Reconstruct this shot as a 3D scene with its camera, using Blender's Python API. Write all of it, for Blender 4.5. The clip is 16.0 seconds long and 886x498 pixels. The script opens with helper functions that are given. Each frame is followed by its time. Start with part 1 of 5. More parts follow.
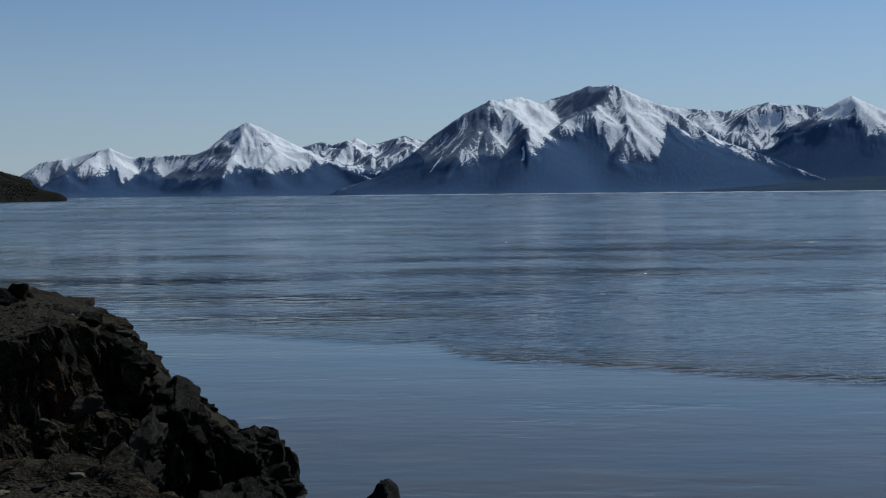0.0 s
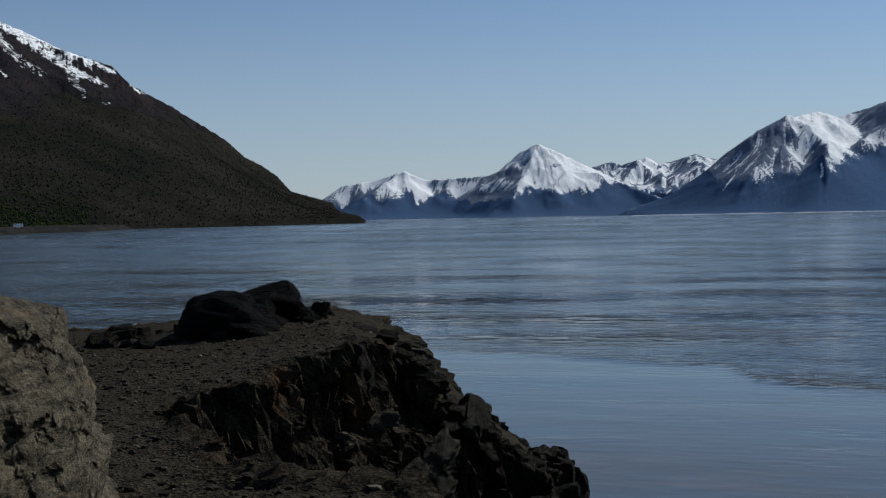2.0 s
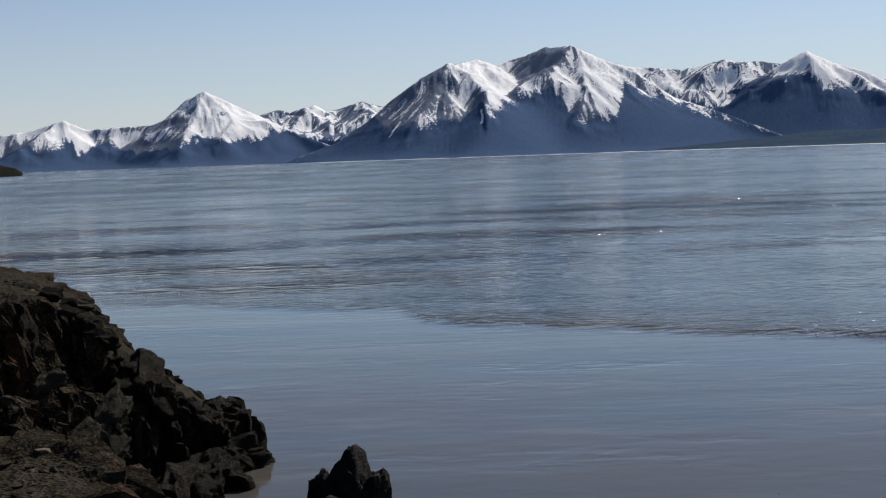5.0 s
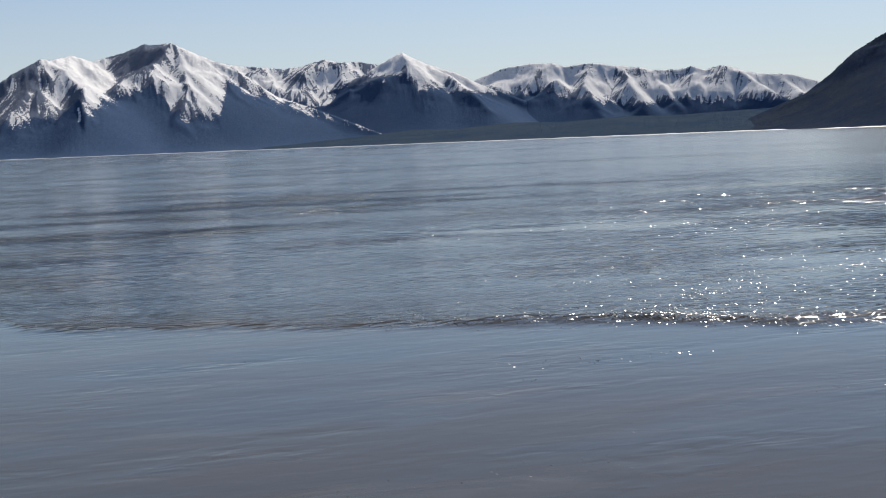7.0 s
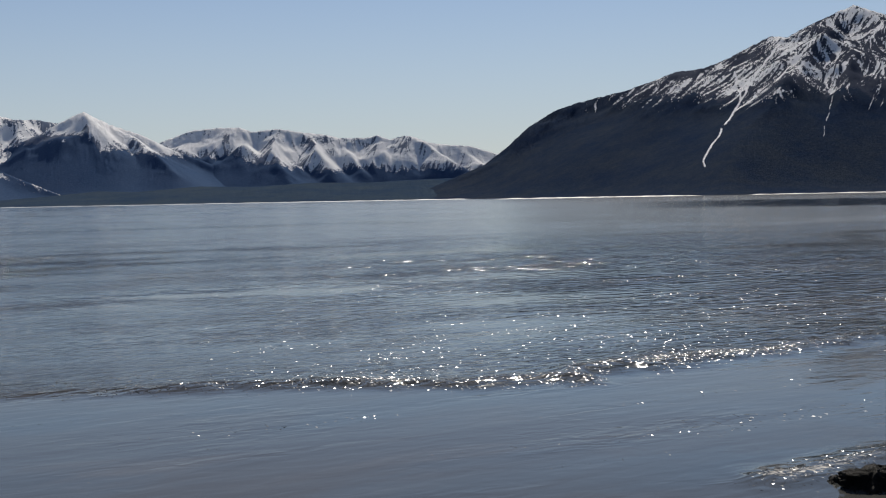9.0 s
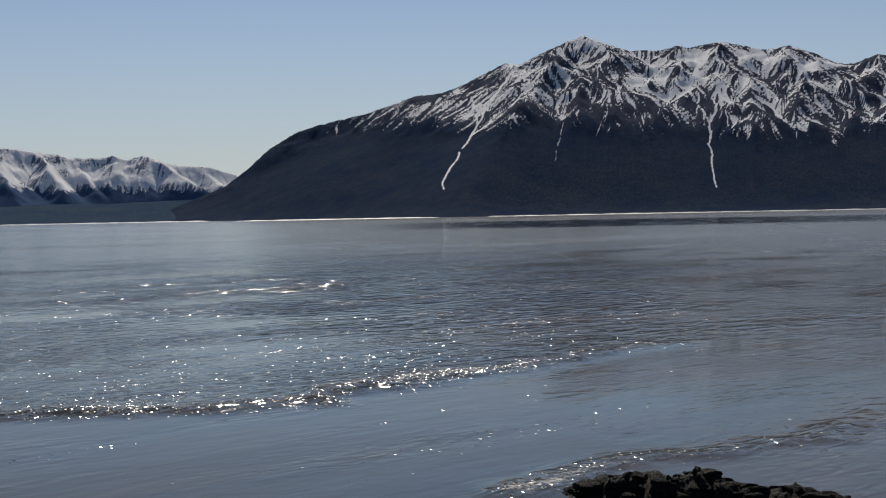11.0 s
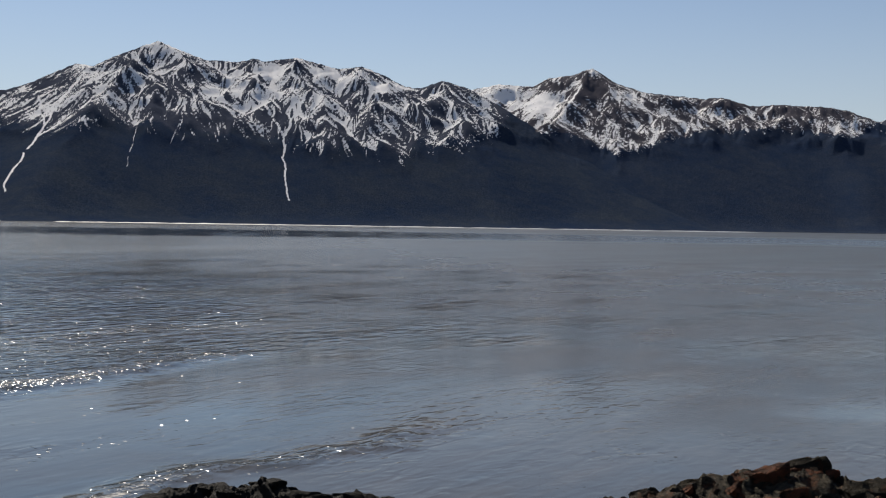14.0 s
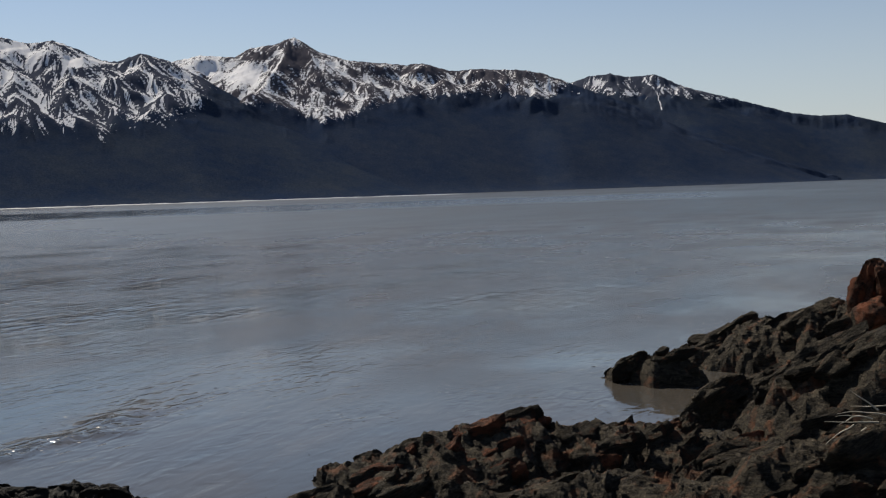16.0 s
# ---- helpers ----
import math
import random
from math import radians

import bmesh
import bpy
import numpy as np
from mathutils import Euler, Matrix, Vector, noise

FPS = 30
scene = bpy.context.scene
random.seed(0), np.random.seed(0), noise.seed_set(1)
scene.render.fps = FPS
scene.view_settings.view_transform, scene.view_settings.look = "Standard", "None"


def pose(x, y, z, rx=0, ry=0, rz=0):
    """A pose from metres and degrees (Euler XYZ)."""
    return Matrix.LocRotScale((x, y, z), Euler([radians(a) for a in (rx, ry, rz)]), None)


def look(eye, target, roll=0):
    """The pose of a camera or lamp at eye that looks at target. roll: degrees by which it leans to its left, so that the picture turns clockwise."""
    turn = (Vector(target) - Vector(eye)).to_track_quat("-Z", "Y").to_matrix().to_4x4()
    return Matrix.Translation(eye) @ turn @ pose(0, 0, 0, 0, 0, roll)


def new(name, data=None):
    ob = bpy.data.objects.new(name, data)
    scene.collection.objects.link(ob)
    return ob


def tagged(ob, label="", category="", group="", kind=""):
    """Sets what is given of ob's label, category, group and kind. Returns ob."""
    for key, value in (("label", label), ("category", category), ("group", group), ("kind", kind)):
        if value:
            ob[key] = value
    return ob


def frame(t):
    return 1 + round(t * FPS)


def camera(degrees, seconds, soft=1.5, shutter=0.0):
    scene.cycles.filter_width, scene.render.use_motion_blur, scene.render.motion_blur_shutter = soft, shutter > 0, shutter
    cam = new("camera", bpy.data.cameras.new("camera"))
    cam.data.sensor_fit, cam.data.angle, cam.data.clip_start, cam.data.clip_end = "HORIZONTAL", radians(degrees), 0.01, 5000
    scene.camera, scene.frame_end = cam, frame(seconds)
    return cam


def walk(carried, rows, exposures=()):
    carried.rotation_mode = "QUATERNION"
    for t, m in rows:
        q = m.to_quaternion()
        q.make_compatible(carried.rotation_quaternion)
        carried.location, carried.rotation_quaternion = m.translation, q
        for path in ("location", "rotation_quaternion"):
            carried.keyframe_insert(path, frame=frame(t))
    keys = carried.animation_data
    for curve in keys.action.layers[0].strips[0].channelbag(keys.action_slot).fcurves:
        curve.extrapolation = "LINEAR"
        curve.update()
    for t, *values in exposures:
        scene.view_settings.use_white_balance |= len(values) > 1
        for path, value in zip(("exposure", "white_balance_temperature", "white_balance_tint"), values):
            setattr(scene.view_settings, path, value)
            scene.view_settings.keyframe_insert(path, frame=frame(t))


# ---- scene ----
EYE = 6.0  # metres above the water
cam = camera(38.07, 16.0, soft=1.2)
# seconds, heading to the left, tilt, lean
PATH = [
    (0.0, 1.93, -2.53, 0.54),
    (0.5, 5.23, -2.31, 0.74),
    (1.0, 8.47, -2.74, 0.23),
    (1.5, 11.51, -1.94, 0.78),
    (2.0, 14.79, -1.45, 1.04),
    (2.5, 15.87, -0.77, 1.00),
    (3.0, 14.54, -0.68, 1.40),
    (3.2, 13.59, -0.80, 1.52),
    (5.3, -2.68, -4.35, 2.01),
    (5.5, -4.58, -4.12, 2.02),
    (6.0, -9.23, -3.91, 1.67),
    (6.5, -13.63, -4.34, 2.24),
    (7.0, -17.35, -4.84, 2.25),
    (7.5, -20.97, -4.73, 1.46),
    (8.0, -24.91, -3.67, 0.16),
    (8.5, -28.06, -2.97, -0.15),
    (9.0, -31.21, -2.32, 1.07),
    (9.2, -32.61, -2.08, 0.77),
    (11.3, -44.12, -1.84, 0.70),
    (11.5, -45.08, -2.07, 0.33),
    (12.0, -47.77, -2.16, 0.94),
    (12.5, -51.04, -2.07, -0.24),
    (13.0, -54.49, -1.90, -0.82),
    (13.5, -57.95, -1.35, -1.26),
    (14.0, -61.57, -1.10, -0.90),
    (14.5, -64.59, -1.06, -0.58),
    (15.0, -67.55, -1.26, 0.03),
    (15.5, -70.75, -1.61, 0.99),
    (16.0, -74.44, -2.57, 1.88),
]
EXPOSURES = [(0.0, -0.27, 5660, 3), (1.5, -0.2, 5880, 4), (2.0, -0.12, 5960, 5), (2.5, 0.08, 6120, 7), (5.3, 0.28, 6650, 10), (7.5, 0.3, 6850, 10), (8.0, 0.13, 6850, 10), (9.0, -0.02, 6850, 10), (12.0, -0.15, 6950, 10), (13.0, -0.12, 6950, 10), (14.0, 0.18, 7050, 10), (15.0, 0.1, 7050, 10), (16.0, 0.2, 7100, 10)]
walk(cam, [(t, pose(0, 0, EYE, 90 + p, r, y)) for t, y, p, r in PATH], EXPOSURES)

# ---- daylight ----
SUN_BEARING, SUN_HEIGHT = 39.0, 40.0
world = bpy.data.worlds.new("clear_sky")
scene.world = world
world.use_nodes = True
wt = world.node_tree
sky = wt.nodes.new("ShaderNodeTexSky")
sky.sky_type, sky.sun_disc = "NISHITA", False
sky.sun_elevation, sky.sun_rotation = radians(SUN_HEIGHT), radians(SUN_BEARING)
sky.altitude, sky.air_density, sky.dust_density, sky.ozone_density = 0, 0.9, 0.05, 2.5
thin = wt.nodes.new("ShaderNodeHueSaturation")
thin.inputs["Saturation"].default_value = 0.88
wt.links.new(sky.outputs[0], thin.inputs["Color"])
cool = wt.nodes.new("ShaderNodeMix")
cool.data_type, cool.blend_type = "RGBA", "MULTIPLY"
cool.inputs[0].default_value, cool.inputs[7].default_value = 1.0, (0.93, 0.97, 1.07, 1)
wt.links.new(thin.outputs[0], cool.inputs[6])
# pale haze low over the horizon, all round
way, parts = wt.nodes.new("ShaderNodeTexCoord"), wt.nodes.new("ShaderNodeSeparateXYZ")
low = wt.nodes.new("ShaderNodeMapRange")
low.interpolation_type = "SMOOTHSTEP"
for key, value in (("From Min", -0.02), ("From Max", 0.2), ("To Min", 0.58), ("To Max", 0.0)):
    low.inputs[key].default_value = value
haze = wt.nodes.new("ShaderNodeMix")
haze.data_type = "RGBA"
haze.inputs[7].default_value = (6.5, 7.05, 7.95, 1)
wt.links.new(way.outputs["Generated"], parts.inputs[0])
wt.links.new(parts.outputs["Z"], low.inputs["Value"])
wt.links.new(low.outputs[0], haze.inputs[0])
wt.links.new(cool.outputs[2], haze.inputs[6])
wt.links.new(haze.outputs[2], wt.nodes["Background"].inputs[0])
wt.nodes["Background"].inputs[1].default_value = 0.067
sun_data = bpy.data.lights.new("sun", "SUN")
sun_data.energy, sun_data.angle, sun_data.color = 4.2, radians(0.53), (1.0, 0.95, 0.88)
sun = new("sun", sun_data)
b, h = radians(SUN_BEARING), radians(SUN_HEIGHT)
sun.matrix_world = look((200 * math.sin(b) * math.cos(h), 200 * math.cos(b) * math.cos(h), 200 * math.sin(h)), (0, 0, 0))

# ---- numbers: gradient noise on arrays ----
rng = np.random.RandomState(7)
PERM = np.concatenate([rng.permutation(256)] * 3)
GRAD = rng.normal(size=(256, 3))
GRAD /= np.linalg.norm(GRAD, axis=1)[:, None]


def perlin(x, y, z=0.0):
    """Gradient noise, about -1 to 1."""
    x, y, z = np.broadcast_arrays(np.asarray(x, float), np.asarray(y, float), np.asarray(z, float))
    xi, yi, zi = np.floor(x).astype(int), np.floor(y).astype(int), np.floor(z).astype(int)
    xf, yf, zf = x - xi, y - yi, z - zi
    fade = lambda t: t * t * t * (t * (t * 6 - 15) + 10)
    u, v, w = fade(xf), fade(yf), fade(zf)
    out = 0
    for i in (0, 1):
        for j in (0, 1):
            for k in (0, 1):
                g = GRAD[PERM[PERM[PERM[(xi + i) & 255] + ((yi + j) & 255)] + ((zi + k) & 255)]]
                d = g[..., 0] * (xf - i) + g[..., 1] * (yf - j) + g[..., 2] * (zf - k)
                out = out + d * (u if i else 1 - u) * (v if j else 1 - v) * (w if k else 1 - w)
    return out * 1.7


def fbm(x, y, z=0.0, octaves=4, gain=0.5):
    out, a = 0, 1.0
    for o in range(octaves):
        out = out + a * perlin(x * 2.03 ** o + 17.1 * o, y * 2.03 ** o - 9.7 * o, z * 2.03 ** o + 5.3 * o)
        a *= gain
    return out


def ridged(x, y, z=0.0, octaves=4, gain=0.5):
    """Sharp crests at 1, rounded hollows towards 0."""
    out, a, total = 0, 1.0, 0
    for o in range(octaves):
        out = out + a * (1 - np.abs(perlin(x * 2.1 ** o + 31.7 * o, y * 2.1 ** o + 11.9 * o, z * 2.1 ** o)))
        total += a
        a *= gain
    return out / total


def smooth(a, b, x):
    t = np.clip((x - a) / (b - a), 0, 1)
    return t * t * (3 - 2 * t)


def polar(bearing, distance):
    return distance * np.sin(np.radians(bearing)), distance * np.cos(np.radians(bearing))


# ---- meshes ----
def mesh_of(name, verts, faces, mat, values=None, flat=False):
    me = bpy.data.meshes.new(name)
    verts, faces = np.asarray(verts, np.float32), np.asarray(faces, np.int32)
    n, k = faces.shape
    me.vertices.add(len(verts))
    me.vertices.foreach_set("co", verts.ravel())
    me.loops.add(n * k)
    me.loops.foreach_set("vertex_index", faces.ravel())
    me.polygons.add(n)
    me.polygons.foreach_set("loop_start", np.arange(0, n * k, k, dtype=np.int32))
    me.polygons.foreach_set("use_smooth", np.full(n, not flat))
    me.update(calc_edges=True)
    for key, arr in (values or {}).items():
        at = me.attributes.new(key, "FLOAT", "POINT")
        at.data.foreach_set("value", np.asarray(arr, np.float32).ravel())
    if mat:
        me.materials.append(mat)
    return me


def sheet(name, X, Y, Z, mat, values=None, flat=False):
    """A mesh over a grid of points (rows, columns)."""
    r, c = X.shape
    i = np.arange(r * c).reshape(r, c)
    faces = np.stack([i[:-1, :-1], i[:-1, 1:], i[1:, 1:], i[1:, :-1]], -1).reshape(-1, 4)
    return mesh_of(name, np.stack([X, Y, Z], -1).reshape(-1, 3), faces, mat, values, flat)


def part(name, data, parent, label="", m=None):
    ob = new(name, data)
    ob.parent = parent
    if m is not None:
        ob.matrix_basis = m
    if label:
        tagged(ob, label)
    return ob


# ---- materials ----
def material(name):
    m = bpy.data.materials.new(name)
    m.use_nodes = True
    t = m.node_tree
    return m, t, t.nodes["Principled BSDF"]


def node(t, kind, **sets):
    n = t.nodes.new("ShaderNode" + kind)
    for key, value in sets.items():
        n.inputs[key].default_value = value
    return n


def coords(t, scale, kind="Object"):
    tc, mp = t.nodes.new("ShaderNodeTexCoord"), t.nodes.new("ShaderNodeMapping")
    mp.inputs["Scale"].default_value = scale
    t.links.new(tc.outputs[kind], mp.inputs[0])
    return mp.outputs[0]


def noise_of(t, vector, scale, detail=6.0, rough=0.55, distort=0.0):
    n = node(t, "TexNoise", Scale=scale, Detail=detail, Roughness=rough, Distortion=distort)
    t.links.new(vector, n.inputs["Vector"])
    return n.outputs["Fac"]


def ramp(t, fac, stops):
    n = t.nodes.new("ShaderNodeValToRGB")
    e = n.color_ramp.elements
    while len(e) < len(stops):
        e.new(0.5)
    for el, (p, c) in zip(e, stops):
        el.position = p
        el.color = (c, c, c, 1) if isinstance(c, (int, float)) else (*c, 1)
    t.links.new(fac, n.inputs[0])
    return n.outputs[0]


def mix(t, fac, a, b, mode="MIX"):
    n = t.nodes.new("ShaderNodeMix")
    n.data_type, n.blend_type = "RGBA", mode
    for s, v in ((n.inputs[0], fac), (n.inputs[6], a), (n.inputs[7], b)):
        if isinstance(v, (int, float)):
            s.default_value = v
        elif isinstance(v, tuple):
            s.default_value = (*v, 1)
        else:
            t.links.new(v, s)
    return n.outputs[2]


def calc(t, op, a, b=0.0, clamp=False):
    n = t.nodes.new("ShaderNodeMath")
    n.operation, n.use_clamp = op, clamp
    for s, v in zip(n.inputs, (a, b)):
        if isinstance(v, (int, float)):
            s.default_value = v
        else:
            t.links.new(v, s)
    return n.outputs[0]


def attribute(t, name):
    n = t.nodes.new("ShaderNodeAttribute")
    n.attribute_name = name
    return n.outputs["Fac"]


def bump(t, height, strength, distance, normal=None):
    n = node(t, "Bump", Strength=strength, Distance=distance)
    t.links.new(height, n.inputs["Height"])
    if normal:
        t.links.new(normal, n.inputs["Normal"])
    return n.outputs[0]


def mountain_material(name, forest_a, forest_b, tundra, rock, specks, grain=0.12, bushy=0.8):
    """Forest, tundra and bare rock under patches of snow; attributes give the depth of snow, the wood and the lines of fall."""
    m, t, p = material(name)
    ob = coords(t, (1, 1, 1))
    crumbs = noise_of(t, ob, grain, 8, 0.65)
    dots = noise_of(t, ob, grain * 3.5, 4, 0.6)
    trees = noise_of(t, ob, 0.22, 4, 0.7)
    big = noise_of(t, ob, 0.006, 5, 0.6)
    groves = noise_of(t, ob, 0.03, 5, 0.65)
    fall = attribute(t, "fall")
    n = calc(t, "ADD", calc(t, "MULTIPLY", calc(t, "SUBTRACT", crumbs, 0.5), specks), calc(t, "MULTIPLY", calc(t, "SUBTRACT", dots, 0.5), specks * 0.7))
    snow = ramp(t, calc(t, "ADD", attribute(t, "snow"), n), [(0.43, 0.0), (0.57, 1.0)])
    wood = ramp(t, calc(t, "ADD", attribute(t, "wood"), calc(t, "MULTIPLY", n, 0.5)), [(0.4, 0.0), (0.6, 1.0)])
    bare = mix(t, ramp(t, calc(t, "ADD", calc(t, "MULTIPLY", fall, 0.18), crumbs), [(0.3, 0.0), (0.7, 1.0)]), rock, tundra)
    mixed = calc(t, "ADD", calc(t, "ADD", calc(t, "MULTIPLY", big, 0.45), calc(t, "MULTIPLY", groves, 0.35)), calc(t, "MULTIPLY", trees, 0.2))
    green = mix(t, ramp(t, mixed, [(0.4, 0.0), (0.6, 1.0)]), forest_a, forest_b)
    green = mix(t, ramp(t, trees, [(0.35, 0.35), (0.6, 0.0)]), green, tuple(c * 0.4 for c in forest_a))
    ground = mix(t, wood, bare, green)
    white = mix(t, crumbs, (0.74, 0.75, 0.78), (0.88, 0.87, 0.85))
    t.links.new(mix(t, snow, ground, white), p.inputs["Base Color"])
    p.inputs["Roughness"].default_value = 0.85
    p.inputs["Specular IOR Level"].default_value = 0.0
    relief = calc(t, "ADD", calc(t, "MULTIPLY", trees, calc(t, "MULTIPLY", wood, bushy)), calc(t, "MULTIPLY", crumbs, calc(t, "SUBTRACT", 1.6, calc(t, "MULTIPLY", wood, 0.9))))
    t.links.new(bump(t, relief, 0.7, 3.5), p.inputs["Normal"])
    return m


def rock_material(name, dark, mid, light, rust, amount, gloss=0.08):
    m, t, p = material(name)
    ob = coords(t, (1, 1, 1))
    beds = coords(t, (1.2, 1.2, 5.0))
    a = noise_of(t, ob, 1.6, 8, 0.62, 0.4)
    b = noise_of(t, beds, 3.0, 8, 0.65, 0.6)
    c = noise_of(t, ob, 14.0, 6, 0.7)
    col = mix(t, ramp(t, b, [(0.36, 0.0), (0.66, 1.0)]), dark, mid)
    col = mix(t, ramp(t, c, [(0.55, 0.0), (0.75, 0.6)]), col, light)
    col = mix(t, ramp(t, a, [(0.62 - amount, 0.0), (0.74 - amount, 0.75)]), col, rust)
    info = t.nodes.new("ShaderNodeObjectInfo")
    tone = ramp(t, info.outputs["Random"], [(0.0, 0.65), (1.0, 1.15)])
    t.links.new(mix(t, 1.0, col, tone, "MULTIPLY"), p.inputs["Base Color"])
    t.links.new(ramp(t, c, [(0.3, 0.6), (0.7, 0.95)]), p.inputs["Roughness"])
    p.inputs["Specular IOR Level"].default_value = gloss
    vor = node(t, "TexVoronoi", Scale=4.0)
    vor.feature = "DISTANCE_TO_EDGE"
    t.links.new(beds, vor.inputs["Vector"])
    cracks = ramp(t, vor.outputs["Distance"], [(0.0, 0.0), (0.06, 1.0)])
    n = bump(t, b, 1.0, 0.22)
    n = bump(t, cracks, 0.7, 0.05, n)
    n = bump(t, c, 0.9, 0.05, n)
    t.links.new(n, p.inputs["Normal"])
    return m


def gravel_material():
    m, t, p = material("slate_gravel")
    ob = coords(t, (1, 1, 1))
    vor = node(t, "TexVoronoi", Scale=26.0, Randomness=1.0)
    t.links.new(ob, vor.inputs["Vector"])
    a = noise_of(t, ob, 0.7, 6, 0.6)
    c = noise_of(t, ob, 30.0, 5, 0.7)
    sep = t.nodes.new("ShaderNodeSeparateColor")
    t.links.new(vor.outputs["Color"], sep.inputs[0])
    col = mix(t, ramp(t, sep.outputs[0], [(0.1, 0.0), (0.95, 1.0)]), (0.008, 0.007, 0.005), (0.05, 0.041, 0.025))
    col = mix(t, ramp(t, a, [(0.4, 0.0), (0.7, 0.6)]), col, (0.035, 0.028, 0.018))
    col = mix(t, ramp(t, c, [(0.4, 0.4), (0.6, 0.0)]), col, (0.014, 0.012, 0.01))
    bare = attribute(t, "bare")
    beds = noise_of(t, coords(t, (1.3, 1.3, 2.0)), 1.9, 8, 0.65, 0.5)
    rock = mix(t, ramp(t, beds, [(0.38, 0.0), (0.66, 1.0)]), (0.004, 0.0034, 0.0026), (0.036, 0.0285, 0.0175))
    rock = mix(t, ramp(t, c, [(0.52, 0.0), (0.75, 0.6)]), rock, (0.22, 0.18, 0.115))
    rock = mix(t, ramp(t, a, [(0.56, 0.0), (0.7, 0.6)]), rock, (0.13, 0.055, 0.026))
    t.links.new(mix(t, bare, col, rock), p.inputs["Base Color"])
    p.inputs["Roughness"].default_value = 0.95
    p.inputs["Specular IOR Level"].default_value = 0.04
    n = bump(t, calc(t, "MULTIPLY", vor.outputs["Distance"], calc(t, "SUBTRACT", 1.0, bare)), 0.6, 0.05)
    n = bump(t, calc(t, "MULTIPLY", beds, bare), 0.9, 0.25, n)
    t.links.new(bump(t, c, 0.6, 0.02, n), p.inputs["Normal"])
    return m


def water_material():
    m, t, p = material("silty_tidal_water")
    wide = coords(t, (0.45, 1.0, 1.0))
    chop, silt, offing, spark = attribute(t, "chop"), attribute(t, "silt"), attribute(t, "offing"), attribute(t, "spark")
    swirl = noise_of(t, coords(t, (0.35, 1.0, 1.0)), 0.11, 5, 0.6, 1.2)
    mud = calc(t, "ADD", silt, calc(t, "MULTIPLY", calc(t, "SUBTRACT", swirl, 0.5), 1.0), True)
    body = mix(t, mud, (0.04, 0.054, 0.059), (0.077, 0.063, 0.049))
    scum = ramp(t, noise_of(t, coords(t, (0.28, 1.0, 1.0)), 0.4, 7, 0.62, 1.6), [(0.52, 0.0), (0.7, 0.32)])
    body = mix(t, calc(t, "MULTIPLY", scum, mud), body, (0.2, 0.175, 0.145))
    froth = noise_of(t, coords(t, (0.7, 1.0, 1.0)), 5.0, 7, 0.8, 1.6)
    lace = ramp(t, calc(t, "ADD", calc(t, "MULTIPLY", attribute(t, "foam"), 0.36), calc(t, "MULTIPLY", calc(t, "SUBTRACT", froth, 0.5), 1.7)), [(0.4, 0.0), (0.6, 1.0)])
    t.links.new(mix(t, lace, body, (0.5, 0.46, 0.4)), p.inputs["Base Color"])
    p.inputs["IOR"].default_value = 1.33
    t.links.new(calc(t, "SUBTRACT", 0.5, calc(t, "MULTIPLY", mud, 0.36)), p.inputs["Specular IOR Level"])
    swell = noise_of(t, coords(t, (0.3, 1.0, 1.0)), 0.2, 3, 0.55)
    ripple = noise_of(t, wide, 2.4, 1, 0.5, 0.5)
    wave = noise_of(t, wide, 1.1, 1, 0.5, 0.4)
    k = calc(t, "ADD", 0.012, calc(t, "MULTIPLY", chop, 0.27))
    shore = calc(t, "SUBTRACT", 1.0, offing)
    n = bump(t, swell, 0.1, 0.4)
    for height, distance, strength in ((ripple, 0.26, calc(t, "MULTIPLY", k, shore)), (wave, 1.7, calc(t, "MULTIPLY", k, offing))):
        n2 = node(t, "Bump", Distance=distance)
        t.links.new(height, n2.inputs["Height"])
        t.links.new(strength, n2.inputs["Strength"])
        t.links.new(n, n2.inputs["Normal"])
        n = n2.outputs[0]
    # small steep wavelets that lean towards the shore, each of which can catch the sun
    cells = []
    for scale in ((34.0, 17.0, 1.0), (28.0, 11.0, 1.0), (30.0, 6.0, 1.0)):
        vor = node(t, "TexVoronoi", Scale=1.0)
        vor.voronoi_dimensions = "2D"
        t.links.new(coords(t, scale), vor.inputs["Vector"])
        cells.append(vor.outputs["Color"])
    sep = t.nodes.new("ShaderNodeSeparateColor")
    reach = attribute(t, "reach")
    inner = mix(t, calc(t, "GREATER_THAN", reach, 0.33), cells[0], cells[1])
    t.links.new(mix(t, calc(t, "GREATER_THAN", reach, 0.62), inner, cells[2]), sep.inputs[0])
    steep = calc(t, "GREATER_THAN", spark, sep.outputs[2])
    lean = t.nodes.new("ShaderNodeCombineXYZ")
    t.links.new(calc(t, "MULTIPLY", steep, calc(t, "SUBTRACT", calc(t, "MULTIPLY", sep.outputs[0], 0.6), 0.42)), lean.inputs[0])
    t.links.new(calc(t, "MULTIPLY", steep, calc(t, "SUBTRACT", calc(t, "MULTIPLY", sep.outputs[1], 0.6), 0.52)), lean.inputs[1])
    tilt = t.nodes.new("ShaderNodeVectorMath")
    t.links.new(n, tilt.inputs[0])
    t.links.new(lean.outputs[0], tilt.inputs[1])
    unit = t.nodes.new("ShaderNodeVectorMath")
    unit.operation = "NORMALIZE"
    t.links.new(tilt.outputs[0], unit.inputs[0])
    n = unit.outputs[0]
    t.links.new(n, p.inputs["Normal"])
    t.links.new(calc(t, "ADD", calc(t, "ADD", attribute(t, "rough"), calc(t, "MULTIPLY", lace, 0.5)), calc(t, "MULTIPLY", steep, 0.12), True), p.inputs["Roughness"])
    return m


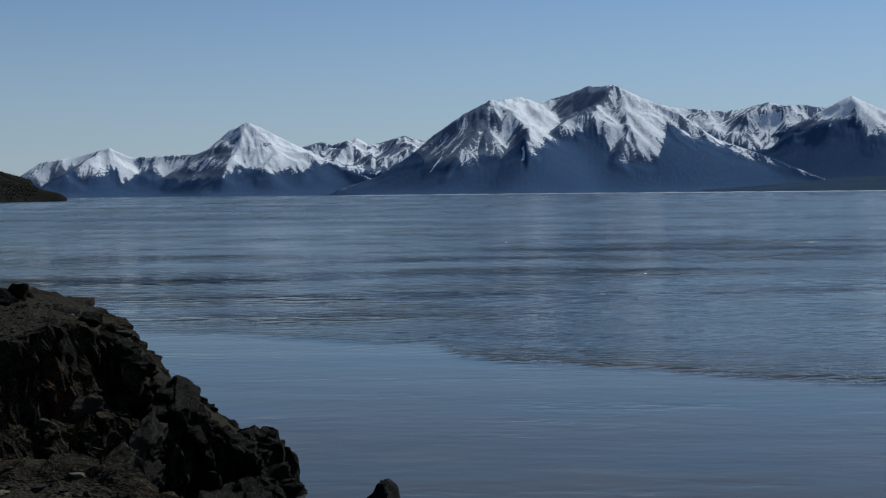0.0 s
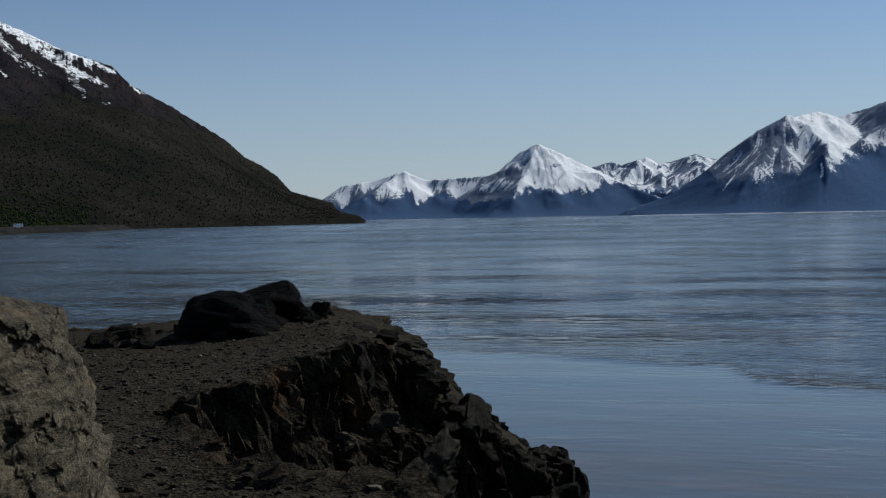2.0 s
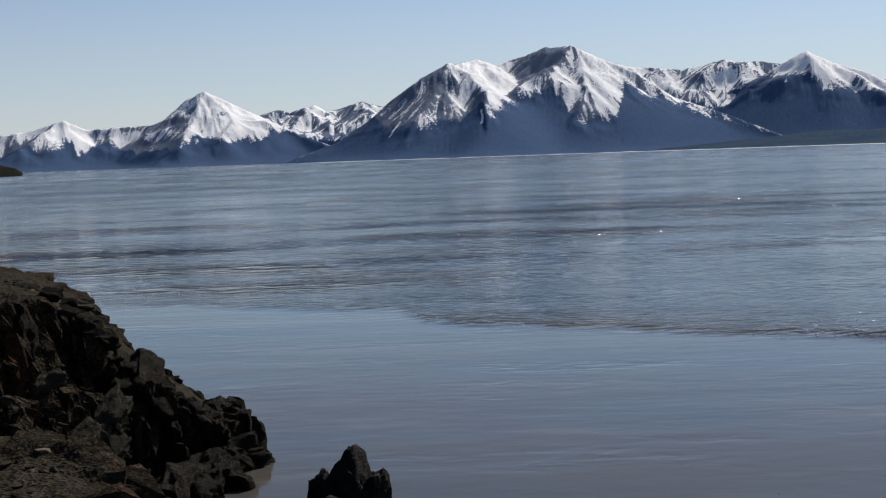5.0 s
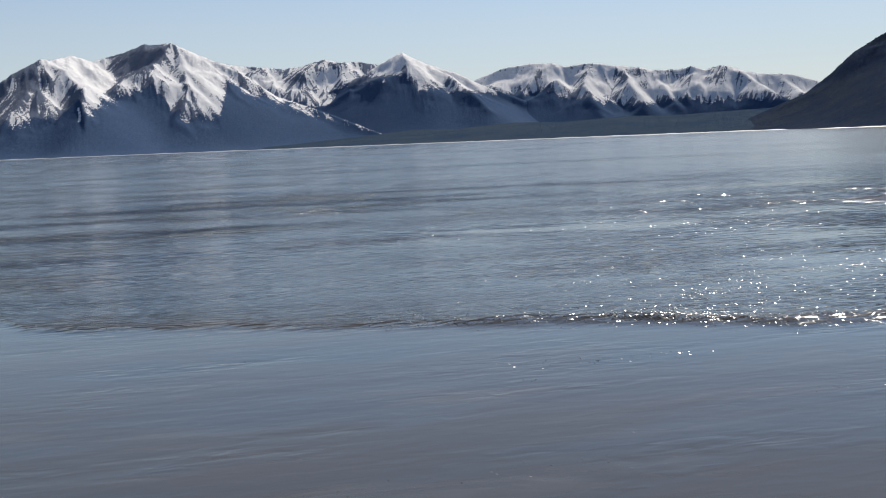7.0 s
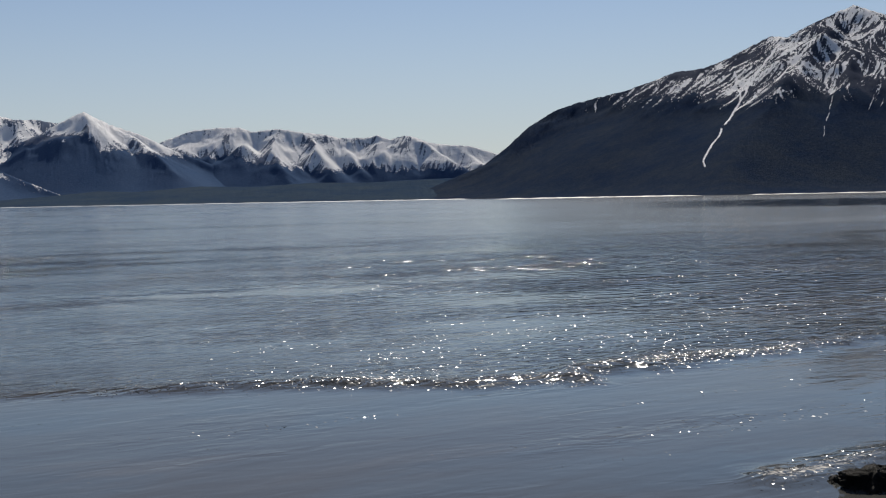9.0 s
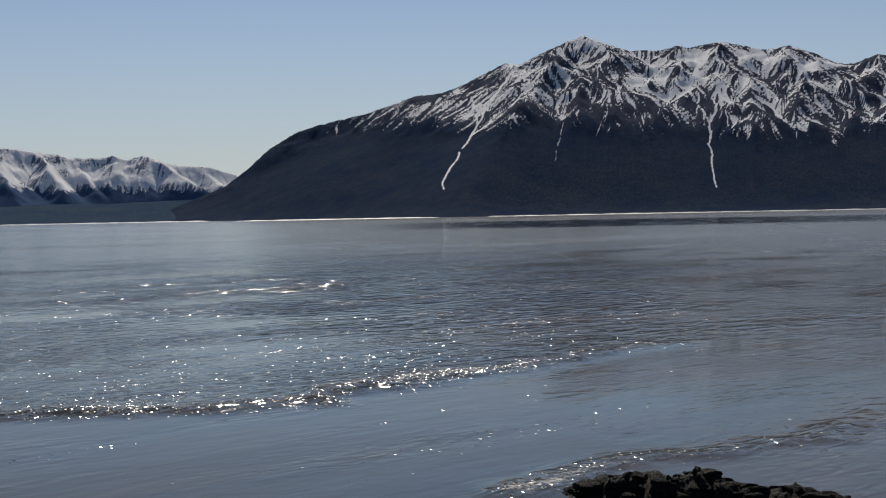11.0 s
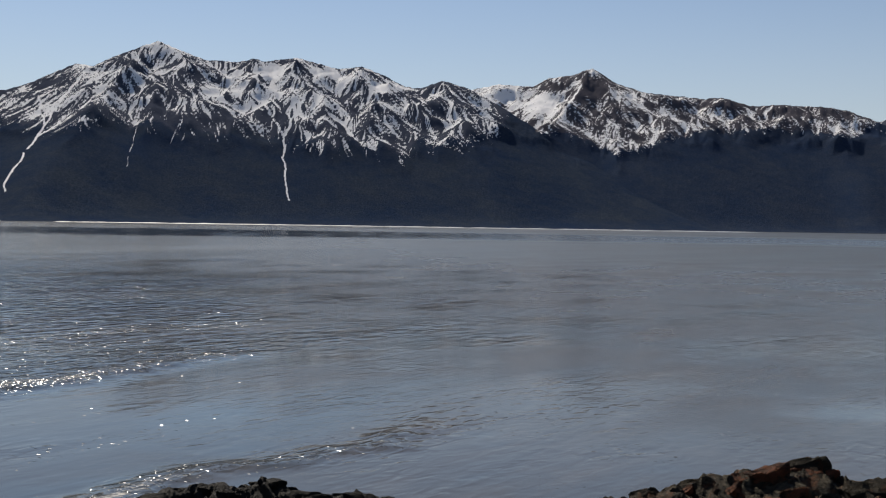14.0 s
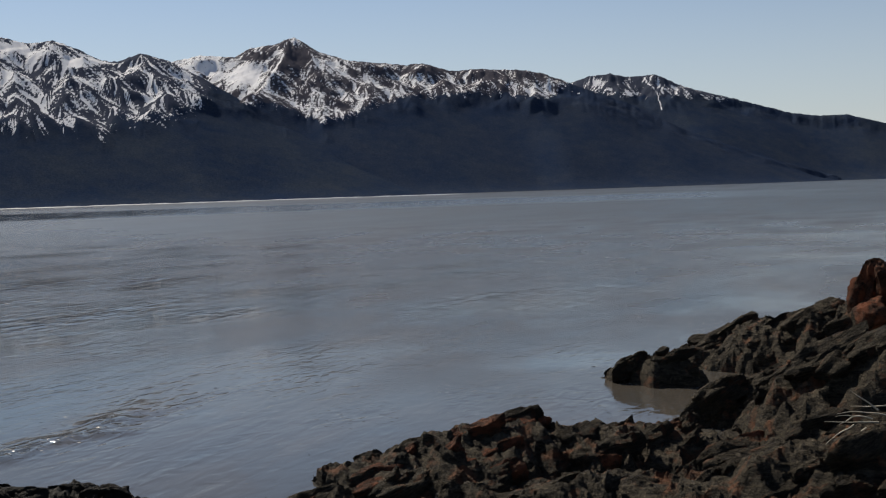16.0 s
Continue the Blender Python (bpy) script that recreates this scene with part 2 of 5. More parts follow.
# distance haze is mixed into these colours: forest and rock bluer and paler
MOUNTAIN_FAR = mountain_material("hazed_spruce_slope_under_snow", (0.057, 0.098, 0.18), (0.07, 0.11, 0.19), (0.17, 0.19, 0.23), (0.14, 0.175, 0.245), 1.8, bushy=0.3)
# wood and ground colours carry the blue of the haze before the far shore
MOUNTAIN_FORELAND = mountain_material("hazed_mixed_wood_flats", (0.034, 0.06, 0.105), (0.058, 0.08, 0.104), (0.054, 0.074, 0.104), (0.046, 0.068, 0.108), 0.7)
# forest colours of the next two are blued to stand for haze
MOUNTAIN_NEAR = mountain_material("hazed_dark_forest_under_snow", (0.022, 0.037, 0.072), (0.042, 0.054, 0.074), (0.072, 0.08, 0.104), (0.055, 0.064, 0.09), 1.5)
MOUNTAIN_SPOTTED = mountain_material("hazed_brown_slope_under_old_snow", (0.022, 0.037, 0.072), (0.04, 0.052, 0.076), (0.088, 0.082, 0.092), (0.072, 0.07, 0.084), 2.2, 0.09)
HILLSIDE = mountain_material("bare_scrub_hillside", (0.009, 0.0105, 0.009), (0.031, 0.0275, 0.022), (0.028, 0.0235, 0.024), (0.012, 0.011, 0.014), 1.6, 0.09, bushy=1.3)
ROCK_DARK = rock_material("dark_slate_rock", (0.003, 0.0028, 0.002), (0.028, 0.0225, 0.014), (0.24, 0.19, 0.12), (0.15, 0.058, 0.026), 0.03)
ROCK_SHORE = rock_material("shore_greywacke_rock", (0.008, 0.007, 0.006), (0.085, 0.07, 0.048), (0.3, 0.25, 0.18), (0.17, 0.07, 0.035), 0.08)
ROCK_RUST = rock_material("rust_red_rock", (0.02, 0.012, 0.008), (0.14, 0.065, 0.04), (0.24, 0.15, 0.1), (0.26, 0.09, 0.045), 0.16)
ROCK_WET = rock_material("black_wet_rock", (0.006, 0.006, 0.006), (0.025, 0.022, 0.018), (0.07, 0.06, 0.048), (0.04, 0.027, 0.018), 0.0, 0.15)
# slate of the backlit humps, their shade put into the colour
ROCK_SHADED = rock_material("shade_darkened_slate", (0.003, 0.003, 0.003), (0.009, 0.008, 0.007), (0.03, 0.025, 0.02), (0.02, 0.011, 0.008), 0.0, 0.03)
ROCK_PALE = rock_material("pale_weathered_rock", (0.03, 0.025, 0.016), (0.18, 0.148, 0.098), (0.5, 0.42, 0.29), (0.24, 0.16, 0.09), 0.02)
ROCK_SLAB = rock_material("split_grey_slab", (0.03, 0.026, 0.019), (0.1, 0.085, 0.06), (0.24, 0.2, 0.145), (0.12, 0.08, 0.045), 0.0)
GRAVEL = gravel_material()
WATER = water_material()

# ---- the inlet's water ----
FRONT = np.array([(-60, 68), (-30, 61), (-15.8, 55.7), (-10, 53.5), (-7.5, 52.6), (-2.2, 50.6), (-0.9, 46.2), (2, 44.4), (5, 43.4), (8.5, 41.0), (12.4, 39.6), (15.2, 38.4), (19.4, 35.6), (22.5, 34.0), (25.2, 32.4), (26.2, 34.2), (29, 33.8), (34.9, 34.2), (40, 34.4), (70, 37)])


def surf_line(x, y):
    """Metres beyond the surf front (negative on the calm side)."""
    wob = 0.55 * perlin(x * 0.3, 3.3) + 0.4 * perlin(x * 0.9, y * 0.3) + 0.2 * perlin(x * 2.5, y * 0.8)
    return y - np.interp(x, FRONT[:, 0], FRONT[:, 1]) + wob


def rip_line(x, y):
    """Nearness to the short rip that trails from the low islet."""
    mid = 18.9 + 0.9 * np.sin((x - 19) * 0.45) - 0.05 * np.maximum(x - 29, 0)
    wob = 0.5 * perlin(x * 0.6, 1.7)
    return np.exp(-((y - mid + wob) / 0.7) ** 2) * smooth(18.2, 20, x) * (1 - smooth(30, 36, x))


def build_water():
    el = np.concatenate([np.linspace(60, 17, 14)[:-1], np.linspace(17, 0.25, 330), [0.18, 0.13, 0.1, 0.08, 0.0705]])
    r = EYE / np.tan(np.radians(el))
    az = np.concatenate([np.arange(-180, -40, 4.0), np.arange(-40, 98, 0.18), np.arange(98, 181, 4.0)])
    R, A = np.meshgrid(r, az, indexing="ij")
    X, Y = polar(A, R)
    gap = np.gradient(r)[:, None] * np.ones_like(A)
    f = surf_line(X, Y)
    alive = 1 - 0.85 * smooth(36, 50, X) * smooth(-60, -30, X) - 0.5 * (1 - smooth(-12, 2, X))
    crest = np.exp(-((f - 0.5) / 0.9) ** 2) * alive
    beyond = smooth(-0.3, 1.0, f) * (1 - smooth(38, 54, X)) + smooth(-8, 12, f + 5 * perlin(X * 0.08, Y * 0.2, 6.0)) * smooth(38, 54, X)
    gusts = fbm(X * 0.02, Y * 0.07, 2.0, 3)
    ruffle = smooth(-0.2, 0.4, fbm(X * 0.05, Y * 0.085, 61.0, 5, 0.62) + 0.12 * perlin(X * 0.02, Y * 0.03, 4.0)) * beyond
    slick = smooth(0.0, 0.5, fbm(X * 0.07, Y * 0.16, 71.0, 5, 0.6))
    chop = beyond * (0.6 + 0.7 * gusts) + (1 - beyond) * (0.04 + 0.3 * np.maximum(0, fbm(X * 0.12, Y * 0.42, 5.0, 4, 0.6) - 0.1))
    rip = rip_line(X, Y)
    wake = np.exp(-f / 9.0) * beyond
    flecks = np.maximum(0, fbm(X * 0.05, Y * 0.16, 11.0, 3))
    chop = chop + 0.5 * smooth(120, 500, R) + beyond * (1 - smooth(90, 200, R)) * 0.9 * flecks
    chop = chop * (0.45 + 1.1 * ruffle * beyond + 0.55 * (1 - beyond))
    chop = np.clip(chop + 1.2 * crest + 0.9 * wake * alive + 1.0 * rip, 0, 2.4)
    Z = np.zeros_like(X)
    for wl, amp in ((6.0, 0.035), (2.6, 0.03), (1.2, 0.022), (0.6, 0.012)):
        keep = 1 - smooth(0.18, 0.45, gap / wl)
        Z += keep * amp * chop * perlin(X / wl * 0.55, Y / wl, wl)
    Z += (0.03 + 0.06 * smooth(5, 20, X)) * beyond * alive * (1 - smooth(90, 200, R)) + (0.03 + 0.06 * smooth(5, 20, X)) * crest * (0.5 + ridged(X * 0.8, Y * 1.2, 0.3, 3))
    Z += 0.08 * rip * (0.3 + ridged(X * 1.3, Y * 1.6, 4.3, 3))
    silt = 0.1 + (0.75 - 0.5 * smooth(30, 55, A)) * (1 - smooth(18, 55, R)) + 0.6 * smooth(30, 75, A) * (1 - 0.7 * smooth(120, 300, R)) + 0.3 * crest + 0.05 * rip + 0.24 * ruffle * (1 - smooth(120, 260, R)) - 0.25 * (1 - beyond) * slick
    pool = smooth(0.12, 0.42, fbm(X * 0.07, Y * 0.11, 81.0, 4, 0.6)) * smooth(36, 50, A) * (1 - smooth(55, 90, R)) * (1 - beyond)
    silt = np.clip(np.minimum(silt, 0.72) + 0.1 * smooth(52, 66, A) - 0.16 * pool, 0, 0.8)
    lull = smooth(480, 560, R) * (1 - smooth(850, 1000, R)) * smooth(38, 50, A) * (1 - smooth(84, 92, A))
    away = np.maximum(smooth(44, 76, A), 0.12 * (1 - smooth(-6, 18, A)))
    glare = np.exp(-((A - 39) / 16) ** 2)
    rough = 0.085 + (0.09 - 0.02 * np.exp(-((A - 39) / 11) ** 2)) * smooth(90, 250, R) + 0.08 * smooth(90, 400, R) * (1 - glare) * away + 0.12 * away * smooth(28, 60, R) - 0.16 * lull
    bands = fbm(X * 0.003, Y * 0.016, 31.0, 4, 0.6) * smooth(120, 300, R) + fbm(X * 0.018, Y * 0.09, 33.0, 4, 0.6) * beyond * (1 - smooth(120, 300, R))
    rough = np.clip(rough + (0.12 * bands * (1 - 0.65 * smooth(40, 60, A)) + 0.03) * (1 - glare), 0.05, 0.5)
    rough = np.clip(rough + 0.1 * smooth(40, 60, A) * fbm(X * 0.06, Y * 0.1, 41.0, 4, 0.6) * (1 - smooth(150, 300, R)), 0.05, 0.5)
    rough = np.clip(rough - 0.04 * pool, 0.05, 0.5)
    rows = np.maximum(0, fbm(X * 0.03, Y * 0.14, 21.0, 3, 0.6))
    patches = np.maximum(0, fbm(X * 0.12, Y * 0.3, 4.0, 2))
    spark = beyond * (1 - smooth(60, 150, R)) * (0.3 * np.maximum(0, rows - 0.08) + 0.2 * patches ** 2) + (0.2 + 0.6 * smooth(5, 16, X)) * crest * (0.4 + patches) + (0.03 + 0.12 * smooth(5, 16, X)) * wake * alive * (0.3 + 2 * patches) + 0.25 * rip + (1 - beyond) * 0.09 * smooth(2, 14, X) * np.maximum(0, fbm(X * 0.06, Y * 0.5, 13.0, 3) - 0.35)
    spark = np.clip(0.62 * spark * (1 - 0.6 * smooth(50, 70, A)) * (0.25 + 0.75 * smooth(-4, 12, A)) + 0.05 * rows * smooth(44, 60, A) * (1 - smooth(70, 110, R)), 0, 0.7)
    chop = chop * (1 - 0.62 * smooth(44, 62, A) * smooth(35, 65, R))
    chop = chop * (1 + beyond * (1 - smooth(2, 22, A)) * (1.0 + 3.0 * rows))
    chop = chop + (0.08 + 0.45 * np.maximum(0, fbm(X * 0.12, Y * 0.3, 51.0, 4, 0.6))) * smooth(44, 62, A) * (1 - smooth(60, 120, R))
    chop = chop * (1 - (0.3 + 0.6 * np.exp(-((A - 36) / 17) ** 2)) * smooth(130, 300, R))
    foam = 0.7 * rip * (1 - smooth(20, 26, X)) + 0.55 * rip + 0.5 * crest * np.maximum(0, perlin(X * 0.4, 7.7)) + 0.8 * np.exp(-((X - 33.2) / 0.8) ** 2 - ((Y - 17.3) / 0.8) ** 2)
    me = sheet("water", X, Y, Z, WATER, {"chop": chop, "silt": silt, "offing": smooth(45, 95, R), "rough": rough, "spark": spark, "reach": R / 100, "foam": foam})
    tagged(new("water", me), "grey silty tidal water with a rippling surf front", "water", kind="structure")


build_water()


# ---- mountains ----
def ridge_line(points, near=0, far=0):
    """Bearings and heights above the level in degrees, at distances from near to far metres: a line in space."""
    p = np.array(points, float)
    d = p[:, 2] if p.shape[1] > 2 else np.interp(p[:, 0], [p[0, 0], p[-1, 0]], [near, far])
    x, y = polar(p[:, 0], d)
    return np.stack([x, y, EYE + d * np.tan(np.radians(p[:, 1]))], 1)


def rise(X, Y, line, width, power):
    """Ground that falls away on both sides of a ridge line, over the given width."""
    best = np.full(X.shape, -5.0)
    for a, b in zip(line[:-1], line[1:]):
        e = b[:2] - a[:2]
        s = np.clip(((X - a[0]) * e[0] + (Y - a[1]) * e[1]) / (e @ e), 0, 1)
        d = np.hypot(X - a[0] - s * e[0], Y - a[1] - s * e[1])
        best = np.maximum(best, (a[2] + s * (b[2] - a[2]) + 5) * np.clip(1 - d / width, 0, 1) ** power - 5)
    return best


def erode(Z, gap, rounds, strength):
    """Rain cuts gullies into a slope: each cell drains to its lowest neighbour. Returns the ground and the size of each cell's catchment."""
    rows, cols = Z.shape
    idx = np.arange(rows * cols).reshape(rows, cols)
    h = Z.copy()
    for _ in range(rounds):
        P = np.pad(h, 1, mode="edge")
        best, to, far = np.zeros_like(h), idx.copy(), np.full(h.shape, gap)
        for di in (-1, 0, 1):
            for dj in (-1, 0, 1):
                if di or dj:
                    run = gap * math.hypot(di, dj)
                    drop = (h - P[1 + di:1 + di + rows, 1 + dj:1 + dj + cols]) / run
                    ni, nj = np.clip(np.arange(rows) + di, 0, rows - 1), np.clip(np.arange(cols) + dj, 0, cols - 1)
                    more = drop > best
                    best, to, far = np.where(more, drop, best), np.where(more, idx[np.ix_(ni, nj)], to), np.where(more, run, far)
        order = np.argsort(h, axis=None)
        area, down = [gap * gap] * h.size, to.ravel().tolist()
        for i in order[::-1].tolist():
            if down[i] != i:
                area[down[i]] += area[i]
        catch = np.array(area)
        cut = (strength * catch ** 0.45 / far.ravel() * smooth(0.12, 0.5, h.ravel() / h.max())).tolist()
        flat = h.ravel().tolist()
        for i in order.tolist():
            k = down[i]
            if k != i and flat[i] > 0:
                flat[i] = (flat[i] + cut[i] * flat[k]) / (1 + cut[i])
        h = np.array(flat).reshape(rows, cols)
        P = np.pad(h, 1, mode="edge")
        h = h + 0.03 * (P[:-2, 1:-1] + P[2:, 1:-1] + P[1:-1, :-2] + P[1:-1, 2:] - 4 * h)
    return h, np.log10(catch.reshape(rows, cols))


def finer(F, rows, cols):
    """The same field on a finer grid."""
    a, b = np.linspace(0, F.shape[0] - 1, rows), np.linspace(0, F.shape[1] - 1, cols)
    i, j = np.minimum(a.astype(int), F.shape[0] - 2), np.minimum(b.astype(int), F.shape[1] - 2)
    u, v = (a - i)[:, None], (b - j)[None, :]
    return (F[np.ix_(i, j)] * (1 - v) + F[np.ix_(i, j + 1)] * v) * (1 - u) + (F[np.ix_(i + 1, j)] * (1 - v) + F[np.ix_(i + 1, j + 1)] * v) * u


def soften(F, n):
    for _ in range(n):
        P = np.pad(F, 1, mode="edge")
        F = (2 * F + P[:-2, 1:-1] + P[2:, 1:-1] + P[1:-1, :-2] + P[1:-1, 2:]) / 6
    return F


def roof(X, Y, line, slope):
    """Ground that falls away from a ridge line at one slope, as plane faces."""
    best = np.full(X.shape, -5.0)
    for a, b in zip(line[:-1], line[1:]):
        e = b[:2] - a[:2]
        s = np.clip(((X - a[0]) * e[0] + (Y - a[1]) * e[1]) / max(e @ e, 1e-6), 0, 1)
        d = np.hypot(X - a[0] - s * e[0], Y - a[1] - s * e[1])
        best = np.maximum(best, a[2] + s * (b[2] - a[2]) - slope * d)
    return best


def spur(start, way, grade):
    """A side ridge from a summit (bearing, height, distance) down through (bearing, height) points, coming nearer as it falls."""
    points, here = [start], start
    for bearing, level in way:
        x0, y0 = polar(here[0], here[2])
        z0 = EYE + here[2] * math.tan(radians(here[1]))
        best = None
        for d in np.arange(here[2], here[2] - 420, -5.0):
            x, y = polar(bearing, d)
            run = math.hypot(x - x0, y - y0)
            miss = abs(z0 - EYE - d * math.tan(radians(level)) - grade * run)
            if best is None or miss < best[0]:
                best = (miss, d)
        here = (bearing, level, best[1])
        points.append(here)
    return ridge_line(points)


def fall_lines(Z, r, az, seed, n, blur):
    """Streaks that run straight down the slope: noise drawn out along the steepest way."""
    g = soften(Z, 4)
    a = np.radians(az)
    gr, ga = np.gradient(g, r, axis=0), np.gradient(g, a, axis=1) / r[:, None]
    size = np.hypot(gr, ga) + 1e-6
    di, dj = gr / size * 5.0 / (r[1] - r[0]), ga / size * 5.0 / (r[:, None] * (a[1] - a[0]))
    grain = soften(np.random.RandomState(seed).normal(size=Z.shape), blur)
    rows, cols = Z.shape
    I0, J0 = np.meshgrid(np.arange(rows, dtype=float), np.arange(cols, dtype=float), indexing="ij")
    out = grain.copy()
    for way in (1, -1):
        I, J = I0.copy(), J0.copy()
        for k in range(n):
            ii, jj = np.clip(np.rint(I).astype(int), 0, rows - 1), np.clip(np.rint(J).astype(int), 0, cols - 1)
            I, J = I + way * di[ii, jj], J + way * dj[ii, jj]
            ii, jj = np.clip(np.rint(I).astype(int), 0, rows - 1), np.clip(np.rint(J).astype(int), 0, cols - 1)
            out = out + grain[ii, jj] * (1 - k / n)
    return (out - out.mean()) / out.std()


def mountain(name, label, bearings, distances, skyline, ridges, snowline, treeline, mat, seed, gully=120.0, rough=0.2, chutes=(), fields=(), step=0.05, rows=130, patch=0.5, bias=0.0, spread=1.15, wear=0.042,
             spurs=(), edge=(), feather=0.9, full=0.7, streaks=0.4, gullies=1.6, aspect=0.0):
    """ridges: (line, width, power); spurs: (line, slope); gully: metres between the first hollows; chutes: (bearing, height) lines where snow lies down to the wood,
    their half-width and depth; fields: snowfields and bare faces (bearing, height, breadth, rise, more or less snow); wear: how deep the rain cuts;
    edge: the lower edge of the snow (bearing, height), feather: degrees over which it thins out, full: how closed it is high up; gullies: their depth in metres;
    aspect: how much more snow lies on slopes that face the growing bearing."""
    az = np.arange(bearings[0], bearings[1] + step / 2, step)
    r = np.linspace(distances[0], distances[1], rows)
    mid = 0.5 * (distances[0] + distances[1])
    gap = 8.0
    cr = np.linspace(distances[0], distances[1], int((distances[1] - distances[0]) / gap))
    ca = np.linspace(az[0], az[-1], int(radians(az[-1] - az[0]) * mid / gap))
    R, A = np.meshgrid(cr, ca, indexing="ij")
    X, Y = polar(A, R)
    U, V = np.radians(A) * mid, R
    w1, w2 = 90 * fbm(X / 500, Y / 500, seed, 3), 90 * fbm(X / 500, Y / 500, seed + 9, 3)
    Z = np.full(X.shape, -5.0)
    for line, width, power in ridges:
        Z = np.maximum(Z, rise(X, Y, line, width, power))
    bx, by = 12 * fbm(X / 90, Y / 90, seed + 3, 3), 12 * fbm(X / 90, Y / 90, seed + 4, 3)
    for line, slope in spurs:
        Z = np.maximum(Z, roof(X + bx, Y + by, line, slope))
    share = np.clip(Z / np.maximum(Z.max(0)[None, :], 30), 0, 1)
    g0 = ridged((U + 1.3 * w1) / (gully * 3.0), (V + w2) / (gully * 4), seed + 6, 2, 0.5)
    g = fbm((U + w1) / gully, (V + w2) / (gully * 2.6), seed, 5, 0.6)
    env = np.clip(Z, 0, None) * (1 - smooth(0.9, 1.0, share)) * smooth(0.25, 0.7, share)
    Z = Z + rough * env * (0.5 * g + (g0 - 0.75) * 2.0)
    Z, catch = erode(Z, gap, 9, wear)
    low = soften(Z, 14)
    hollow = finer(np.clip((low - Z) / 6.0, -1, 1), rows, len(az)) + 0.5 * finer(np.clip(soften(catch, 2) - 3.1, -0.6, 1.2), rows, len(az))
    Z = finer(Z, rows, len(az))
    fine, broad_fall = fall_lines(Z, r, az, int(seed), 6, 0), fall_lines(Z, r, az, int(seed) + 50, 16, 3)
    R, A = np.meshgrid(r, az, indexing="ij")
    X, Y = polar(A, R)
    U, V = np.radians(A) * mid, R
    Z = Z + 0.006 * np.clip(Z, 0, 400) * fbm(X / 22, Y / 22, seed, 3) - gullies * smooth(50, 170, Z) * (0.8 * broad_fall + 0.3 * fine)
    # the crest keeps to the ridge line, with small notches
    crest = np.array(skyline, float)
    even = lambda f: np.convolve(np.pad(f, 35, mode="edge"), np.ones(71) / 71, "valid")
    goal = np.interp(az, crest[:, 0], crest[:, 1])
    scale = np.clip(even(goal) / np.maximum(even(np.maximum(np.degrees(np.arctan2(Z - EYE, R)).max(0), 0.05)), 0.05), 0.0, 3.0)
    goal = goal + np.clip(goal, 0, 4) * 0.008 * fbm(az * 5, seed, 0.5, 4)
    E = np.degrees(np.arctan2(Z - EYE, R))
    rim = np.interp(A, *np.array(edge, float).T) if len(edge) else np.full(A.shape, -9.0)
    bare = np.maximum(smooth(-0.9, 0.1, E - rim), smooth(0.75, 0.97, E / np.maximum(E.max(0), 0.05)))
    Z = Z * bare + finer(soften(Z[::4, ::6], 9), rows, len(az)) * (1 - bare)
    tilt = np.gradient(soften(Z, 6), np.radians(az), axis=1) / R
    E = np.degrees(np.arctan2(Z - EYE, R))
    E = np.where(E > 0, E * scale[None, :], E)
    most = np.maximum(E.max(0), 0.05)
    E = np.where(E > 0, E + (goal - most)[None, :] * np.clip(E / most[None, :], 0, 1) ** 9, E)
    Z = EYE + R * np.tan(np.radians(E))
    front = smooth(0, 0.1, (R - r[0]) / (r[-1] - r[0])) * smooth(0, 0.6, A - az[0]) * smooth(0, 0.6, az[-1] - A)
    Z = Z * front - 4 * (1 - front)
    broad = fbm(U / 420, V / 420, seed + 5, 3)
    E = np.degrees(np.arctan2(Z - EYE, R))
    fall = 0.85 * fine + 0.5 * broad_fall
    if len(edge):
        line = np.array(edge, float)
        over = E - np.interp(A, line[:, 0], line[:, 1]) - 0.12 * fbm(A * 3, E * 3, seed, 3)
        snow = 0.5 + np.clip(over / feather - 0.45, -2.5, full) + hollow * patch + bias + streaks * fall * smooth(-0.4 * feather, 0.1, over) - aspect * np.clip(tilt, -0.6, 0.6)
        wood = 0.5 + (0.1 - over) / (0.5 * feather) - hollow * 0.3
    else:
        snow = 0.5 + (Z - snowline - 0.25 * snowline * broad) / (spread * snowline) + hollow * patch + bias + streaks * fall
        snow = snow - 0.5 * (1 - smooth(0.45, 0.95, Z / snowline)) - 1.6 * (1 - smooth(0.3, 0.55, Z / snowline))
        wood = 0.5 + (treeline - Z + 0.35 * treeline * broad) / (0.5 * treeline) - hollow * 0.3
    for bearing, level, across, high, amount in fields:
        snow = snow + amount * np.exp(-((A - bearing) / across) ** 2 - ((E - level) / high) ** 2)
    for path, half, depth in chutes:
        q = np.array(path)
        for a, b in zip(q[:-1], q[1:]):
            e = b - a
            s = np.clip(((A - a[0]) * e[0] + (E - a[1]) * e[1]) / (e @ e), 0, 1)
            off = np.hypot(A - a[0] - s * e[0] + 0.09 * perlin(E * 2.3, seed) + 0.04 * perlin(E * 8, seed), E - a[1] - s * e[1] + 0.6 * half * fbm(A * 6, E * 6, seed, 4, 0.7))
            snow = np.maximum(snow, -1.2 + (depth + 1.2) * (1 - smooth(half * 0.5, half * 2.2, off)))
    me = sheet(name, X, Y, np.maximum(Z, -4), mat, {"snow": np.clip(snow, -3, 2), "wood": np.clip(wood, -1, 2), "fall": fall})
    return tagged(new(name, me), label, "mountain", "mountains round the inlet")


